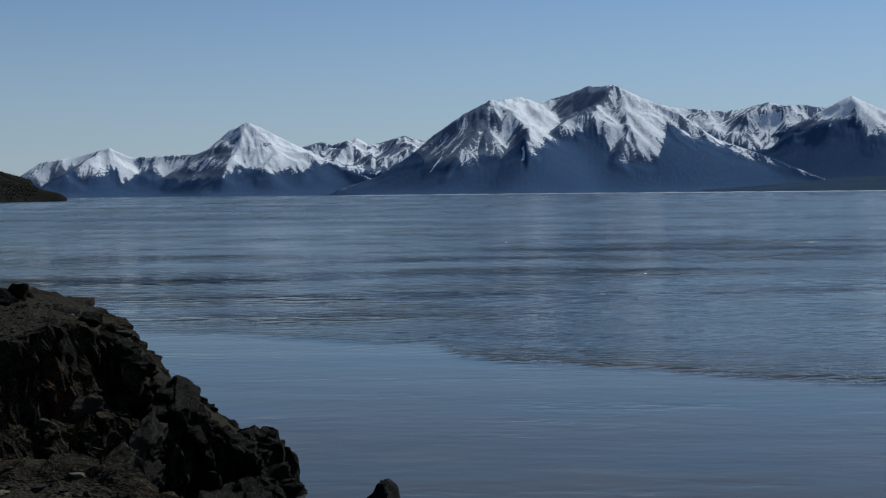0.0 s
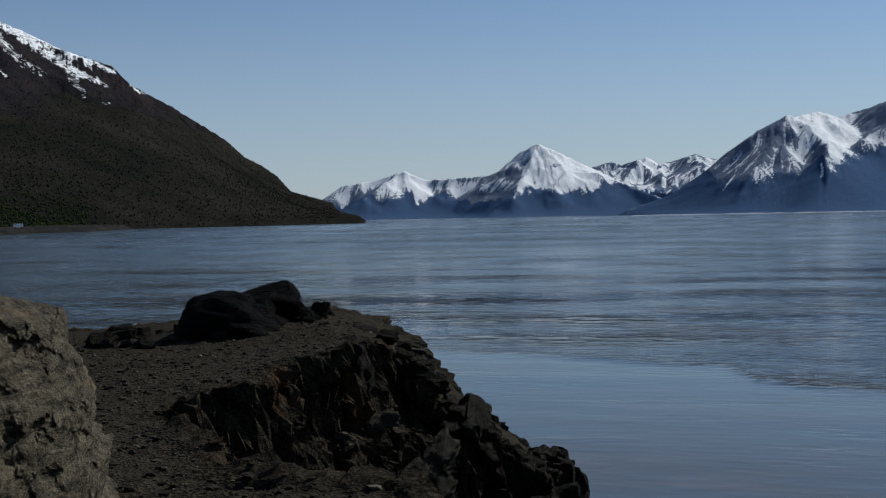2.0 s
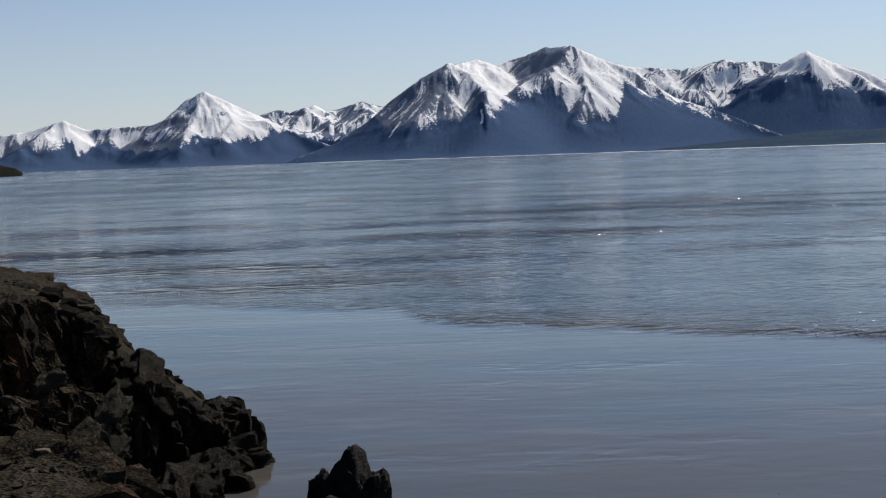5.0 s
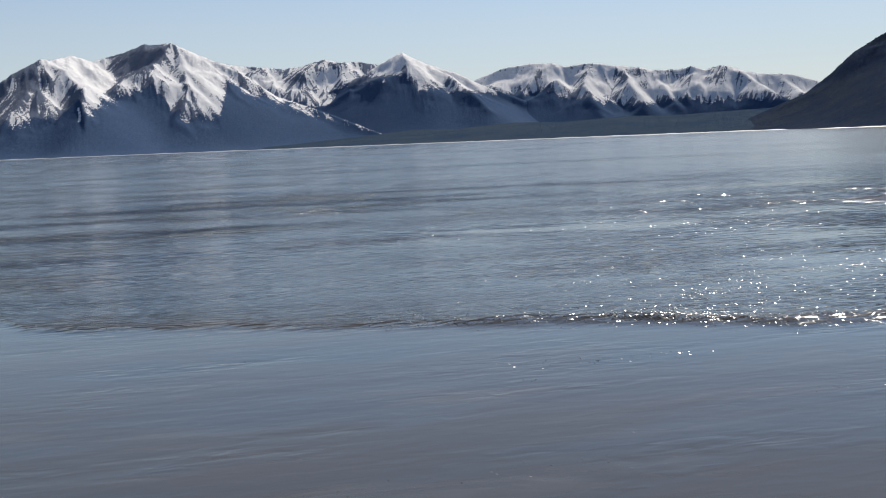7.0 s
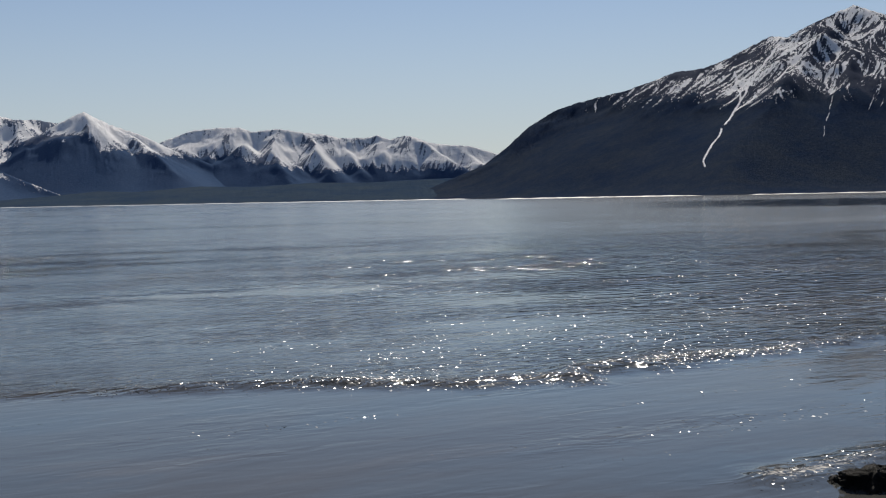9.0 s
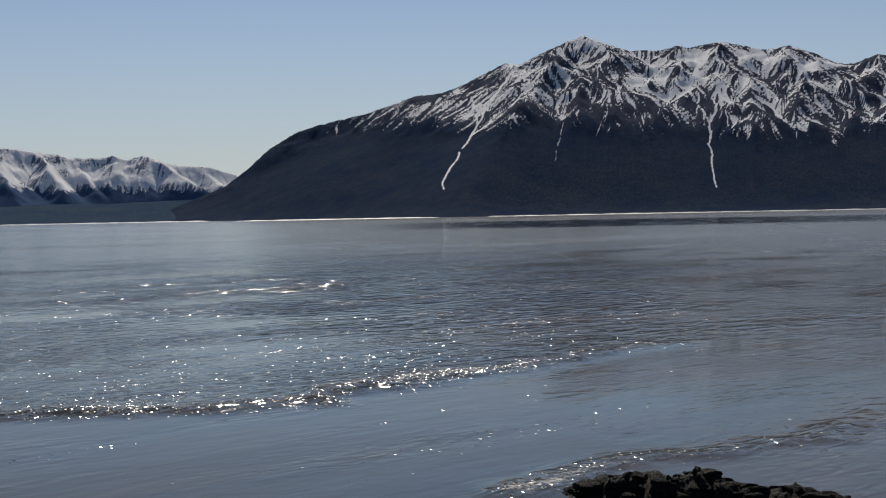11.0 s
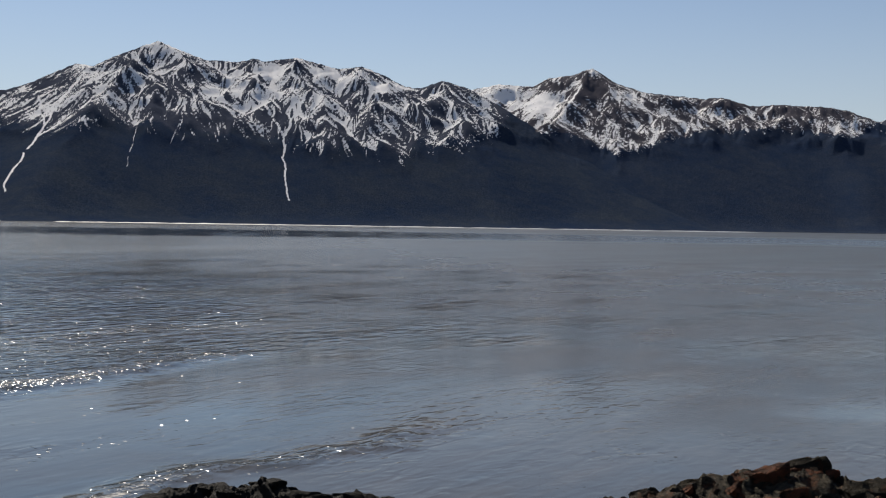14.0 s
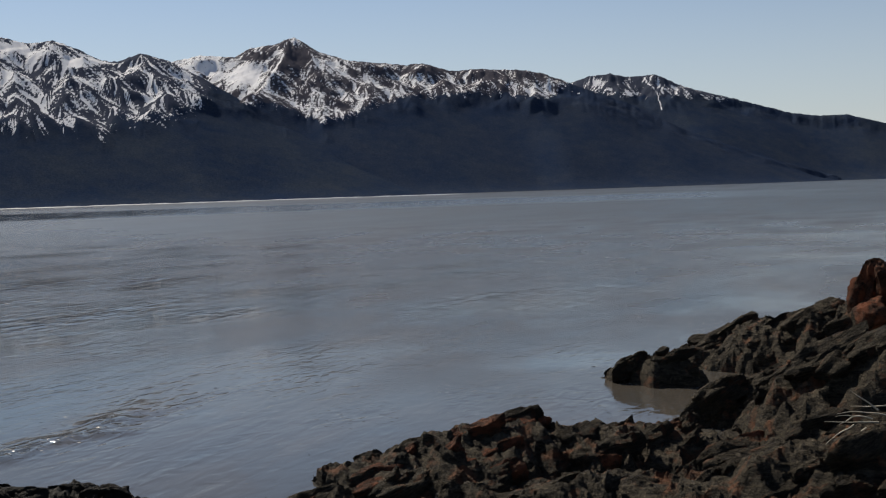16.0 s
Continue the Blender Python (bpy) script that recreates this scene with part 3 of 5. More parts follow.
FAR_TWIN = [(-10, 1.2), (-8.07, 2.07), (-7.31, 2.27), (-6.81, 2.13), (-5.75, 2.45), (-5.18, 2.11), (-4.4, 2.3), (-3.66, 2.52), (-2.54, 2.2), (0, 2.0)]
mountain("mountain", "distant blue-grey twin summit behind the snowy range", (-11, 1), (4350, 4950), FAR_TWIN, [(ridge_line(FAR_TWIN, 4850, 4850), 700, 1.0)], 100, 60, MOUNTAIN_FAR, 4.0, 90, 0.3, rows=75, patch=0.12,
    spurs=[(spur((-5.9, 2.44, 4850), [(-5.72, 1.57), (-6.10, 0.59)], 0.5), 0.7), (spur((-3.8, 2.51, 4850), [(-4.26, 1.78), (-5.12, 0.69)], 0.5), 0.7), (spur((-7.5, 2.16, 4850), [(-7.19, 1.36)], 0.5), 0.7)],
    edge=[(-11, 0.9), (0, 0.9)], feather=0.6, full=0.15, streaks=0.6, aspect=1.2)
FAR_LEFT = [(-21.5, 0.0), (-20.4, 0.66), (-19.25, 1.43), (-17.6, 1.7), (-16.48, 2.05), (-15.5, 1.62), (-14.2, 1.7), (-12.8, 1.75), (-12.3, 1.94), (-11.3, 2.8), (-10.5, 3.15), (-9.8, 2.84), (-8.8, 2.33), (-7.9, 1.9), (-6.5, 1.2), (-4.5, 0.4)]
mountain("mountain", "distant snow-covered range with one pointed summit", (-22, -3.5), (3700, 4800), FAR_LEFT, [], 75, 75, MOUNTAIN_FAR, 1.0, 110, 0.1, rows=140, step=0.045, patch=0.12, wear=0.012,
    spurs=[(ridge_line(FAR_LEFT, 4600, 4600), 0.65),
        (spur((-16.6, 2.04, 4600), [(-17.33, 1.55), (-18.22, 0.93), (-19.11, 0.45)], 0.4), 0.6),
        (spur((-15.4, 1.62, 4600), [(-16.33, 1.15), (-17.73, 0.55), (-18.23, 0.25)], 0.4), 0.6),
        (spur((-13.9, 1.66, 4600), [(-14.95, 1.00), (-16.09, 0.52), (-16.72, 0.23)], 0.4), 0.6),
        (spur((-12.4, 1.71, 4600), [(-13.43, 1.23), (-14.45, 0.62), (-15.21, 0.20)], 0.4), 0.6),
        (spur((-10.5, 3.10, 4600), [(-10.95, 2.43), (-11.26, 1.69), (-11.68, 0.94), (-12.44, 0.33)], 0.5), 0.7),
        (spur((-10.2, 2.54, 4600), [(-9.16, 2.02), (-7.93, 1.74), (-6.82, 1.35), (-5.49, 0.70), (-4.76, 0.31)], 0.35), 0.55),
        (spur((-9.2, 1.90, 4450), [(-9.92, 1.29), (-11.05, 0.73), (-11.94, 0.24)], 0.4), 0.6)],
    edge=[(-20.74, 0.35), (-19.24, 0.45), (-17.97, 0.93), (-17.57, 0.60), (-16.20, 1.13), (-15.96, 0.52), (-14.69, 1.05), (-14.20, 0.61), (-12.94, 0.51), (-11.68, 0.69), (-11.17, 0.98), (-10.42, 1.17), (-10.18, 0.87), (-8.93, 0.99), (-8.19, 0.93), (-7.69, 1.32), (-6.70, 1.34), (-4.52, 0.19)], feather=0.45, full=0.55, streaks=0.5, aspect=0.9,
    fields=[(-11.8, 1.83, 0.7, 0.35, -0.75), (-9.7, 2.16, 0.3, 0.12, -1.2), (-13.7, 1.61, 0.8, 0.12, -0.6), (-18.0, 1.06, 0.5, 0.25, -0.6), (-12.9, 0.97, 1.0, 0.2, -0.55), (-7.4, 1.73, 0.4, 0.15, -0.5)])
MASSIF = [(-7.2, -0.05, 3650), (-4.82, 0.73, 3680), (-3.3, 1.71, 3700), (-2.28, 2.57, 3730), (-1.02, 3.43, 3770), (0.23, 4.07, 3800), (0.6, 4.02, 3850), (1.48, 4.2, 4030), (2.34, 3.93, 4200), (3.45, 4.2, 4250), (4.55, 4.62, 4200), (4.92, 4.56, 4130), (5.69, 4.65, 4050), (6.6, 4.19, 4050), (7.8, 3.66, 4030), (8.4, 3.4, 4000), (10.06, 2.22, 3950), (12.3, 1.39, 3900), (14.2, 0.58, 3850), (15.5, 0.0, 3800)]
mountain("mountain", "broad snow-capped massif with forested foot blued by haze", (-8, 16.5), (2950, 4500), MASSIF, [], 150, 150, MOUNTAIN_FAR, 2.0, 105, 0.08, rows=190, step=0.045, patch=0.12, wear=0.012,
    spurs=[(ridge_line(MASSIF), 0.6),
        (spur((0.23, 4.07, 3800), [(1.02, 3.67), (1.69, 3.13), (1.91, 2.46), (1.93, 1.72), (1.41, 0.82), (0.64, 0.02)], 0.42), 0.62),
        (spur((0.23, 4.07, 3800), [(-0.22, 3.13), (-1.00, 2.04), (-2.02, 0.71), (-2.53, 0.04)], 0.5), 0.6),
        (spur((5.69, 4.65, 4050), [(4.86, 3.80), (3.72, 3.16), (2.70, 2.44), (1.93, 1.60), (1.16, 0.82), (0.14, -0.04)], 0.4), 0.62),
        (spur((5.69, 4.65, 4050), [(6.11, 3.72), (6.20, 2.73), (5.66, 1.37), (5.11, -0.04)], 0.5), 0.6),
        (spur((6.6, 4.19, 4050), [(7.97, 3.18), (8.32, 2.30), (8.66, 1.16), (9.00, -0.05)], 0.5), 0.6)],
    edge=[(-6.34, -0.02), (-4.64, 1.07), (-3.18, 1.77), (-2.72, 1.22), (-1.52, 1.19), (-0.29, 1.46), (0.69, 1.50), (1.66, 2.22), (1.88, 1.55), (2.18, 1.71), (2.70, 2.32), (3.70, 2.54), (4.83, 2.71), (5.42, 1.88), (6.15, 1.28), (7.54, 1.39), (8.01, 2.78), (8.51, 2.76), (8.75, 2.53), (9.70, 2.31), (11.19, 1.64), (12.18, 1.36), (14.66, 0.43)], feather=0.95, full=0.2, streaks=0.65, aspect=1.0,
    fields=[(-0.3, 2.88, 0.9, 0.9, -0.95), (2.2, 3.20, 0.7, 0.45, 1.2), (1.5, 3.95, 1.0, 0.25, 0.8), (3.7, 3.53, 1.0, 0.3, -0.2), (4.5, 4.01, 0.9, 0.45, -0.8), (6.4, 3.96, 0.5, 0.3, 1.0), (7.0, 3.20, 0.9, 0.3, 0.4), (8.2, 2.42, 0.25, 0.4, -1.0)],
    chutes=[([(-1.99, 1.57), (-2.50, 0.92)], 0.04, 0.75), ([(-0.77, 1.54), (-1.28, 0.99)], 0.025, 0.65), ([(1.70, 1.97), (1.63, 1.41)], 0.06, 0.75)])
BEHIND = [(6.0, 3.2), (7.62, 3.76), (8.49, 3.57), (9.35, 3.49), (10.35, 3.38), (11.21, 3.46), (12.28, 3.75), (12.82, 3.59), (13.8, 3.58), (14.8, 3.4), (17, 2.4)]
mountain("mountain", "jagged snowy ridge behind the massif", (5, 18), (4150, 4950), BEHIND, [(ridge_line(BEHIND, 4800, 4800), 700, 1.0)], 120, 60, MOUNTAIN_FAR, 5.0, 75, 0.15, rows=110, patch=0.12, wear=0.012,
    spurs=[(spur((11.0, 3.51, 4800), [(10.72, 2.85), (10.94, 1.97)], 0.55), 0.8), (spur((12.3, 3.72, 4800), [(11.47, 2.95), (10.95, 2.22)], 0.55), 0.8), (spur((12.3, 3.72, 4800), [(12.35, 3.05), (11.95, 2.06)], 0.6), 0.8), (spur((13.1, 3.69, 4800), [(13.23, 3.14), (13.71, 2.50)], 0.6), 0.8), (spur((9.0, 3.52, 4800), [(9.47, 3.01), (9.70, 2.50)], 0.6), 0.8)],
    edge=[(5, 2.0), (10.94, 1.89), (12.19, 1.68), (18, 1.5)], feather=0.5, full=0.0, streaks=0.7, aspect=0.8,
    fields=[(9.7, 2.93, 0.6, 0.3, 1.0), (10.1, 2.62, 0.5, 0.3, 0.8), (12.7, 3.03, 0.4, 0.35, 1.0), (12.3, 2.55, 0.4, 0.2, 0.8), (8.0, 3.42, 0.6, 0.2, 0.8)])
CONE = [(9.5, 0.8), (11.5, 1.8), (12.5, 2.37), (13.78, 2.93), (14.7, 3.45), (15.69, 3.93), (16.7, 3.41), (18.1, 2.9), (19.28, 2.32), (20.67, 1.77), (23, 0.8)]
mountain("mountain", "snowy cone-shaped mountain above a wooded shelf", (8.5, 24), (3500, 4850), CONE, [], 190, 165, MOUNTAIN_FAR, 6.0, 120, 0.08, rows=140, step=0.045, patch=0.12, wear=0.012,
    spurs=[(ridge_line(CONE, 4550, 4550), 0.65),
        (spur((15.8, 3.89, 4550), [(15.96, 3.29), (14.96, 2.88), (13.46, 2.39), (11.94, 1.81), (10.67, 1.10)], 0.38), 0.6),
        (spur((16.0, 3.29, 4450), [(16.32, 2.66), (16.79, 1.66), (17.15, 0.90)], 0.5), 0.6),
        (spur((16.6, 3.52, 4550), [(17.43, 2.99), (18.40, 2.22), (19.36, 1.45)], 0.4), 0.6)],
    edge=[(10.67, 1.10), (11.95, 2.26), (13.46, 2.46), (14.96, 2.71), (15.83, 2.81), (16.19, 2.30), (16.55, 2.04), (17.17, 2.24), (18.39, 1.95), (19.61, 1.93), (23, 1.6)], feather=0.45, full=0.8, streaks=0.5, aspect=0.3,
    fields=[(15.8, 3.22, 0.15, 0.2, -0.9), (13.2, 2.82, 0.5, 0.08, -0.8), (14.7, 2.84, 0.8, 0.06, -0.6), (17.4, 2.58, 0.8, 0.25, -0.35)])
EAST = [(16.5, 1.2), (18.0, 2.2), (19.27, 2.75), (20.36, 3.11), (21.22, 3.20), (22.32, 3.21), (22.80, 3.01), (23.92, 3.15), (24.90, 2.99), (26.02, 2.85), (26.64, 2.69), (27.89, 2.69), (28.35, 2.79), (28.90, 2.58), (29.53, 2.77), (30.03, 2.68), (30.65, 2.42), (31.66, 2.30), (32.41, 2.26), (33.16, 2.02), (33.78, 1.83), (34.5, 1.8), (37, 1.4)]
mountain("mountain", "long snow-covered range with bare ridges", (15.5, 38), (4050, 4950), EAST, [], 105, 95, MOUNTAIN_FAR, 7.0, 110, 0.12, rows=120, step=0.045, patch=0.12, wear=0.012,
    spurs=[(ridge_line(EAST, 4800, 4800), 0.65),
        (spur((22.3, 3.24, 4800), [(21.69, 2.75), (20.94, 2.02)], 0.5), 0.8),
        (spur((23.9, 3.10, 4800), [(23.17, 2.73), (22.17, 2.18), (21.18, 1.65), (20.19, 1.04)], 0.38), 0.6),
        (spur((23.8, 2.97, 4780), [(23.65, 2.23), (24.12, 1.35), (24.61, 0.85)], 0.45), 0.6),
        (spur((25.3, 2.96, 4800), [(25.63, 2.20), (26.36, 1.32)], 0.45), 0.75),
        (spur((26.6, 2.69, 4800), [(27.00, 2.06), (27.61, 1.30)], 0.5), 0.75),
        (spur((28.3, 2.71, 4800), [(27.63, 2.17), (26.87, 1.81)], 0.5), 0.8),
        (spur((29.5, 2.77, 4800), [(28.89, 2.28), (28.12, 1.54)], 0.5), 0.8),
        (spur((29.9, 2.71, 4800), [(30.90, 2.11), (32.39, 1.21)], 0.4), 0.7),
        (spur((31.7, 2.28, 4800), [(32.65, 1.71), (33.40, 1.19)], 0.4), 0.7)],
    edge=[(15.5, 1.6), (19.01, 2.04), (20.21, 1.86), (21.18, 1.89), (21.67, 1.99), (22.89, 1.57), (24.62, 1.35), (25.86, 1.13), (27.11, 1.30), (29.12, 1.22), (32.89, 1.10), (38, 0.9)], feather=0.5, full=0.5, streaks=0.6, aspect=0.55,
    fields=[(20.4, 2.52, 0.9, 0.35, 0.8), (21.7, 2.63, 0.16, 0.3, -1.1), (22.7, 2.49, 0.5, 0.2, 0.6), (25.6, 2.58, 1.0, 0.2, -0.7), (27.9, 2.42, 0.7, 0.2, -0.4), (26.2, 2.07, 0.3, 0.2, -0.7), (27.6, 1.67, 0.8, 0.2, 0.6), (29.9, 1.63, 0.8, 0.2, 0.6), (29.4, 2.27, 0.3, 0.2, -0.6)])
SHELF = [(9, 0.06), (13.6, 0.3), (16.2, 0.52), (17.8, 0.46), (20.5, 0.66), (22.8, 0.6), (25.4, 0.74), (27.8, 0.7), (30.3, 0.8), (33, 0.86), (38, 0.9)]
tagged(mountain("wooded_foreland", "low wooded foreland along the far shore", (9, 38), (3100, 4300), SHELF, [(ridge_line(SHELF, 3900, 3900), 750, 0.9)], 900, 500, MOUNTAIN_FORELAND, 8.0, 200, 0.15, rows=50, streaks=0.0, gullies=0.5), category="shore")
RIGHT = [(29, -0.05), (30.69, 0.42), (33.09, 1.4), (34.06, 2.13), (35.05, 3.0), (36.28, 3.74), (37.26, 4.04), (39.5, 4.54), (41.5, 5.24), (42.76, 5.36), (44.0, 5.85), (45.5, 6.59), (46.28, 6.55), (47.5, 7.14), (48.98, 7.73), (50.0, 7.33), (51.0, 7.0), (52.5, 6.96), (53.1, 7.14), (53.6, 7.0), (54.96, 7.21), (56.17, 6.94), (56.9, 6.79), (57.85, 6.91), (58.8, 6.57), (59.86, 6.05), (60.45, 6.0), (61.47, 6.36), (62.69, 6.0), (63.94, 5.34), (65.44, 4.42), (67.2, 3.42), (69.2, 2.54), (71.7, 1.53), (74.5, 0.3)]
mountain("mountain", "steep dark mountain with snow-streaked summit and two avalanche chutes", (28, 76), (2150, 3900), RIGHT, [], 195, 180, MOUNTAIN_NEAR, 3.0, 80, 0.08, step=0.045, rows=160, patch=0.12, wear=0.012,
    spurs=[(ridge_line(RIGHT, 3700, 3600), 0.45),
        (spur((45.5, 6.61, 3690), [(44.42, 5.41), (42.93, 3.91), (41.21, 1.91), (40.24, 0.42)], 0.37), 0.5),
        (spur((42.4, 5.38, 3690), [(41.22, 4.38), (39.52, 2.88), (38.07, 0.90)], 0.37), 0.5),
        (spur((48.9, 7.75, 3680), [(47.40, 6.19), (45.66, 4.19), (44.42, 2.44), (43.67, 0.69)], 0.37), 0.5),
        (spur((48.9, 7.75, 3680), [(48.91, 6.20), (48.66, 4.47), (47.66, 2.47), (47.16, 0.46)], 0.415), 0.55),
        (spur((50.4, 7.08, 3670), [(51.17, 5.72), (51.17, 3.98), (50.94, 0.47)], 0.415), 0.55),
        (spur((53.2, 7.08, 3660), [(52.67, 5.73), (52.93, 4.24), (53.20, 0.48)], 0.415), 0.55),
        (spur((55.0, 7.20, 3650), [(56.05, 5.97), (56.43, 4.24), (56.21, 0.49)], 0.415), 0.55),
        (spur((57.9, 6.89, 3640), [(58.41, 5.71), (58.17, 4.23), (58.20, 0.50)], 0.415), 0.55),
        (spur((59.9, 5.94, 3640), [(60.14, 4.95), (60.52, 3.48), (60.91, 0.51)], 0.415), 0.55),
        (spur((61.5, 6.30, 3630), [(62.32, 4.93), (63.06, 3.46), (63.82, 0.52)], 0.415), 0.52),
        (spur((64.5, 4.90, 3620), [(65.45, 3.19), (66.43, 0.52)], 0.415), 0.52)],
    edge=[(28, 4.2), (36.66, 4.04), (38.80, 4.09), (40.25, 3.99), (42.20, 4.15), (43.43, 3.79), (44.42, 3.81), (46.41, 4.20), (48.41, 4.09), (50.42, 3.86), (51.43, 3.69), (52.93, 3.87), (54.69, 3.62), (55.44, 3.62), (56.44, 3.19), (57.93, 3.49), (59.66, 2.86), (60.52, 3.60), (61.86, 3.52), (63.78, 4.06), (64.72, 4.90), (76, 3.0)], feather=2.6, full=-0.02, streaks=0.7, gullies=1.6,
    chutes=[([(46.03, 6.42), (45.04, 5.17), (44.05, 3.55), (43.18, 2.23), (42.66, 1.43), (42.76, 1.11)], 0.035, 1.4), ([(47.40, 6.44), (45.66, 4.56), (44.05, 3.48)], 0.03, 1.0), ([(44.05, 5.16), (44.29, 3.93)], 0.04, 0.9),
        ([(53.17, 6.96), (53.38, 5.48), (54.06, 4.49), (54.44, 3.74), (54.50, 2.49), (54.58, 1.49), (54.73, 0.94)], 0.033, 1.4), ([(55.43, 5.72), (54.81, 4.49), (54.49, 3.79)], 0.05, 1.1), ([(51.42, 5.97), (52.93, 5.23), (53.93, 4.69)], 0.03, 0.9), ([(53.05, 4.86), (53.94, 3.37)], 0.02, 0.7), ([(48.11, 3.97), (47.91, 3.22), (47.66, 2.17)], 0.018, 0.9), ([(50.04, 4.60), (49.54, 3.35)], 0.02, 0.7)],
    fields=[(49.4, 7.44, 0.8, 0.25, 0.8), (46.2, 6.17, 0.4, 0.5, 0.5), (44.4, 4.42, 0.8, 0.4, 0.3), (42.9, 4.65, 0.8, 0.3, 0.2), (58.9, 5.95, 0.9, 0.2, 1.0), (56.4, 6.58, 1.0, 0.25, 0.6), (53.9, 6.59, 0.7, 0.35, 0.7), (48.7, 5.71, 1.2, 0.6, -0.15), (50.7, 4.48, 1.5, 0.4, -0.3), (58.7, 4.23, 1.8, 0.7, 0.15), (61.2, 6.16, 0.8, 0.3, -0.6), (59.9, 5.81, 0.5, 0.15, -0.8), (41.7, 5.24, 0.9, 0.2, -0.9), (64.0, 5.15, 0.5, 0.3, -0.5), (44.4, 5.78, 0.7, 0.2, -0.5)])
SECOND = [(59, 4.5), (61.5, 5.7), (62.94, 6.02), (63.94, 6.23), (65.45, 6.14), (66.2, 6.54), (67.2, 6.66), (68.09, 6.97), (69.2, 6.29), (70.47, 5.9), (72.97, 5.62), (73.7, 5.69), (74.96, 5.3), (75.95, 5.36), (77.9, 5.25), (78.9, 5.1), (80.3, 4.55), (81.5, 4.04), (82.7, 3.62), (85.0, 2.42), (88, 1.2), (91, 0.25), (93, -0.3)]
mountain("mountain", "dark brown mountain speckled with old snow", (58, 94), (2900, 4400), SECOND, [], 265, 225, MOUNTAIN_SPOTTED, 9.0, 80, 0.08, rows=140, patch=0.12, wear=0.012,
    spurs=[(ridge_line(SECOND, 4150, 4100), 0.45),
        (spur((68.3, 6.94, 4140), [(67.49, 5.86), (66.59, 4.88), (65.95, 4.14), (65.18, 3.03)], 0.37), 0.55),
        (spur((68.5, 6.83, 4140), [(68.74, 5.72), (69.22, 4.47), (69.42, 1.96)], 0.415), 0.5),
        (spur((71.0, 5.81, 4140), [(70.73, 4.69), (70.96, 3.19), (71.17, 0.93)], 0.415), 0.5),
        (spur((73.9, 5.63, 4130), [(73.49, 4.39), (73.72, 2.89), (73.18, 0.89)], 0.415), 0.5),
        (spur((76.0, 5.25, 4120), [(75.99, 4.09), (76.22, 2.59), (76.44, 0.83)], 0.415), 0.5),
        (spur((78.5, 5.18, 4110), [(78.72, 4.02), (79.44, 2.51), (79.91, 0.77)], 0.415), 0.5)],
    edge=[(58.00, 3.60), (65.20, 3.77), (66.70, 4.13), (67.70, 3.79), (69.20, 3.22), (70.20, 3.33), (71.22, 3.81), (72.73, 4.11), (74.99, 4.24), (77.48, 4.17), (79.21, 3.88), (80.30, 4.60), (82.00, 4.90), (99.00, 4.90)], feather=0.8, full=-0.12, streaks=0.45, gullies=1.5,
    fields=[(64.0, 5.76, 0.8, 0.4, 0.9), (65.8, 5.38, 0.8, 0.6, 0.75), (66.5, 6.12, 0.5, 0.15, -0.5), (68.2, 6.10, 0.5, 0.5, -0.9), (67.5, 4.87, 0.5, 0.3, -0.35), (70.0, 5.82, 0.7, 0.2, 0.35), (68.7, 3.85, 0.9, 0.5, 0.2), (73.8, 5.38, 3.0, 0.12, -0.6), (77.5, 4.99, 2.0, 0.2, -0.5), (73.2, 4.40, 1.5, 0.4, 0.1), (76.2, 4.83, 0.3, 0.15, 0.6)],
    chutes=[([(67.62, 6.23), (66.97, 5.25), (66.21, 4.38)], 0.04, 0.9), ([(67.25, 6.36), (66.73, 5.74)], 0.03, 0.8), ([(78.73, 4.76), (80.68, 4.09)], 0.025, 0.7)])
THIRD = [(76, 3.0), (79, 4.0), (80.3, 4.6), (81.04, 4.83), (82, 4.92), (82.7, 4.74), (83.95, 4.8), (85.2, 4.19), (87.3, 3.59), (89.66, 2.87), (90.8, 2.7), (91.96, 2.69), (93.5, 2.26), (97, 1.4), (101, 0.5)]
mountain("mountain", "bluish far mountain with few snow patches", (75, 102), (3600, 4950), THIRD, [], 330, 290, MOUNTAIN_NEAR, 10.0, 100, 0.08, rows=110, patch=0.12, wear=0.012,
    spurs=[(ridge_line(THIRD, 4750, 4750), 0.5),
        (spur((82.0, 4.85, 4750), [(82.38, 3.91), (83.09, 2.42), (83.30, 0.45)], 0.415), 0.5),
        (spur((84.0, 4.73, 4750), [(84.77, 3.83), (85.93, 2.34), (86.38, 0.39)], 0.415), 0.5)],
    edge=[(75, 4.0), (81.17, 4.07), (83.58, 3.75), (84.29, 3.73), (85.95, 3.67), (88.26, 3.28), (102, 1.2)], feather=0.6, full=-0.3, streaks=0.5,
    fields=[(81.3, 4.48, 0.2, 0.3, 0.7), (82.7, 4.02, 0.35, 0.2, 0.5), (85.0, 4.19, 0.6, 0.12, 0.5), (86.9, 3.64, 1.0, 0.15, 0.35)],
    chutes=[([(83.47, 4.65), (84.01, 3.98), (84.19, 3.24)], 0.035, 0.8)])
HILL = [(-46, 12.5), (-40, 10.8), (-34.9, 9.0), (-32.5, 8.0), (-31.0, 7.3), (-29.1, 6.7), (-28.3, 5.9), (-26.9, 5.14), (-25.2, 4.1), (-24.3, 3.5), (-23.5, 2.75), (-22.8, 2.4), (-22.1, 1.9), (-21.5, 1.15), (-20.9, 1.03), (-20.1, 0.82), (-19.7, 0.67), (-19.5, 0.3), (-18.6, -0.05)]
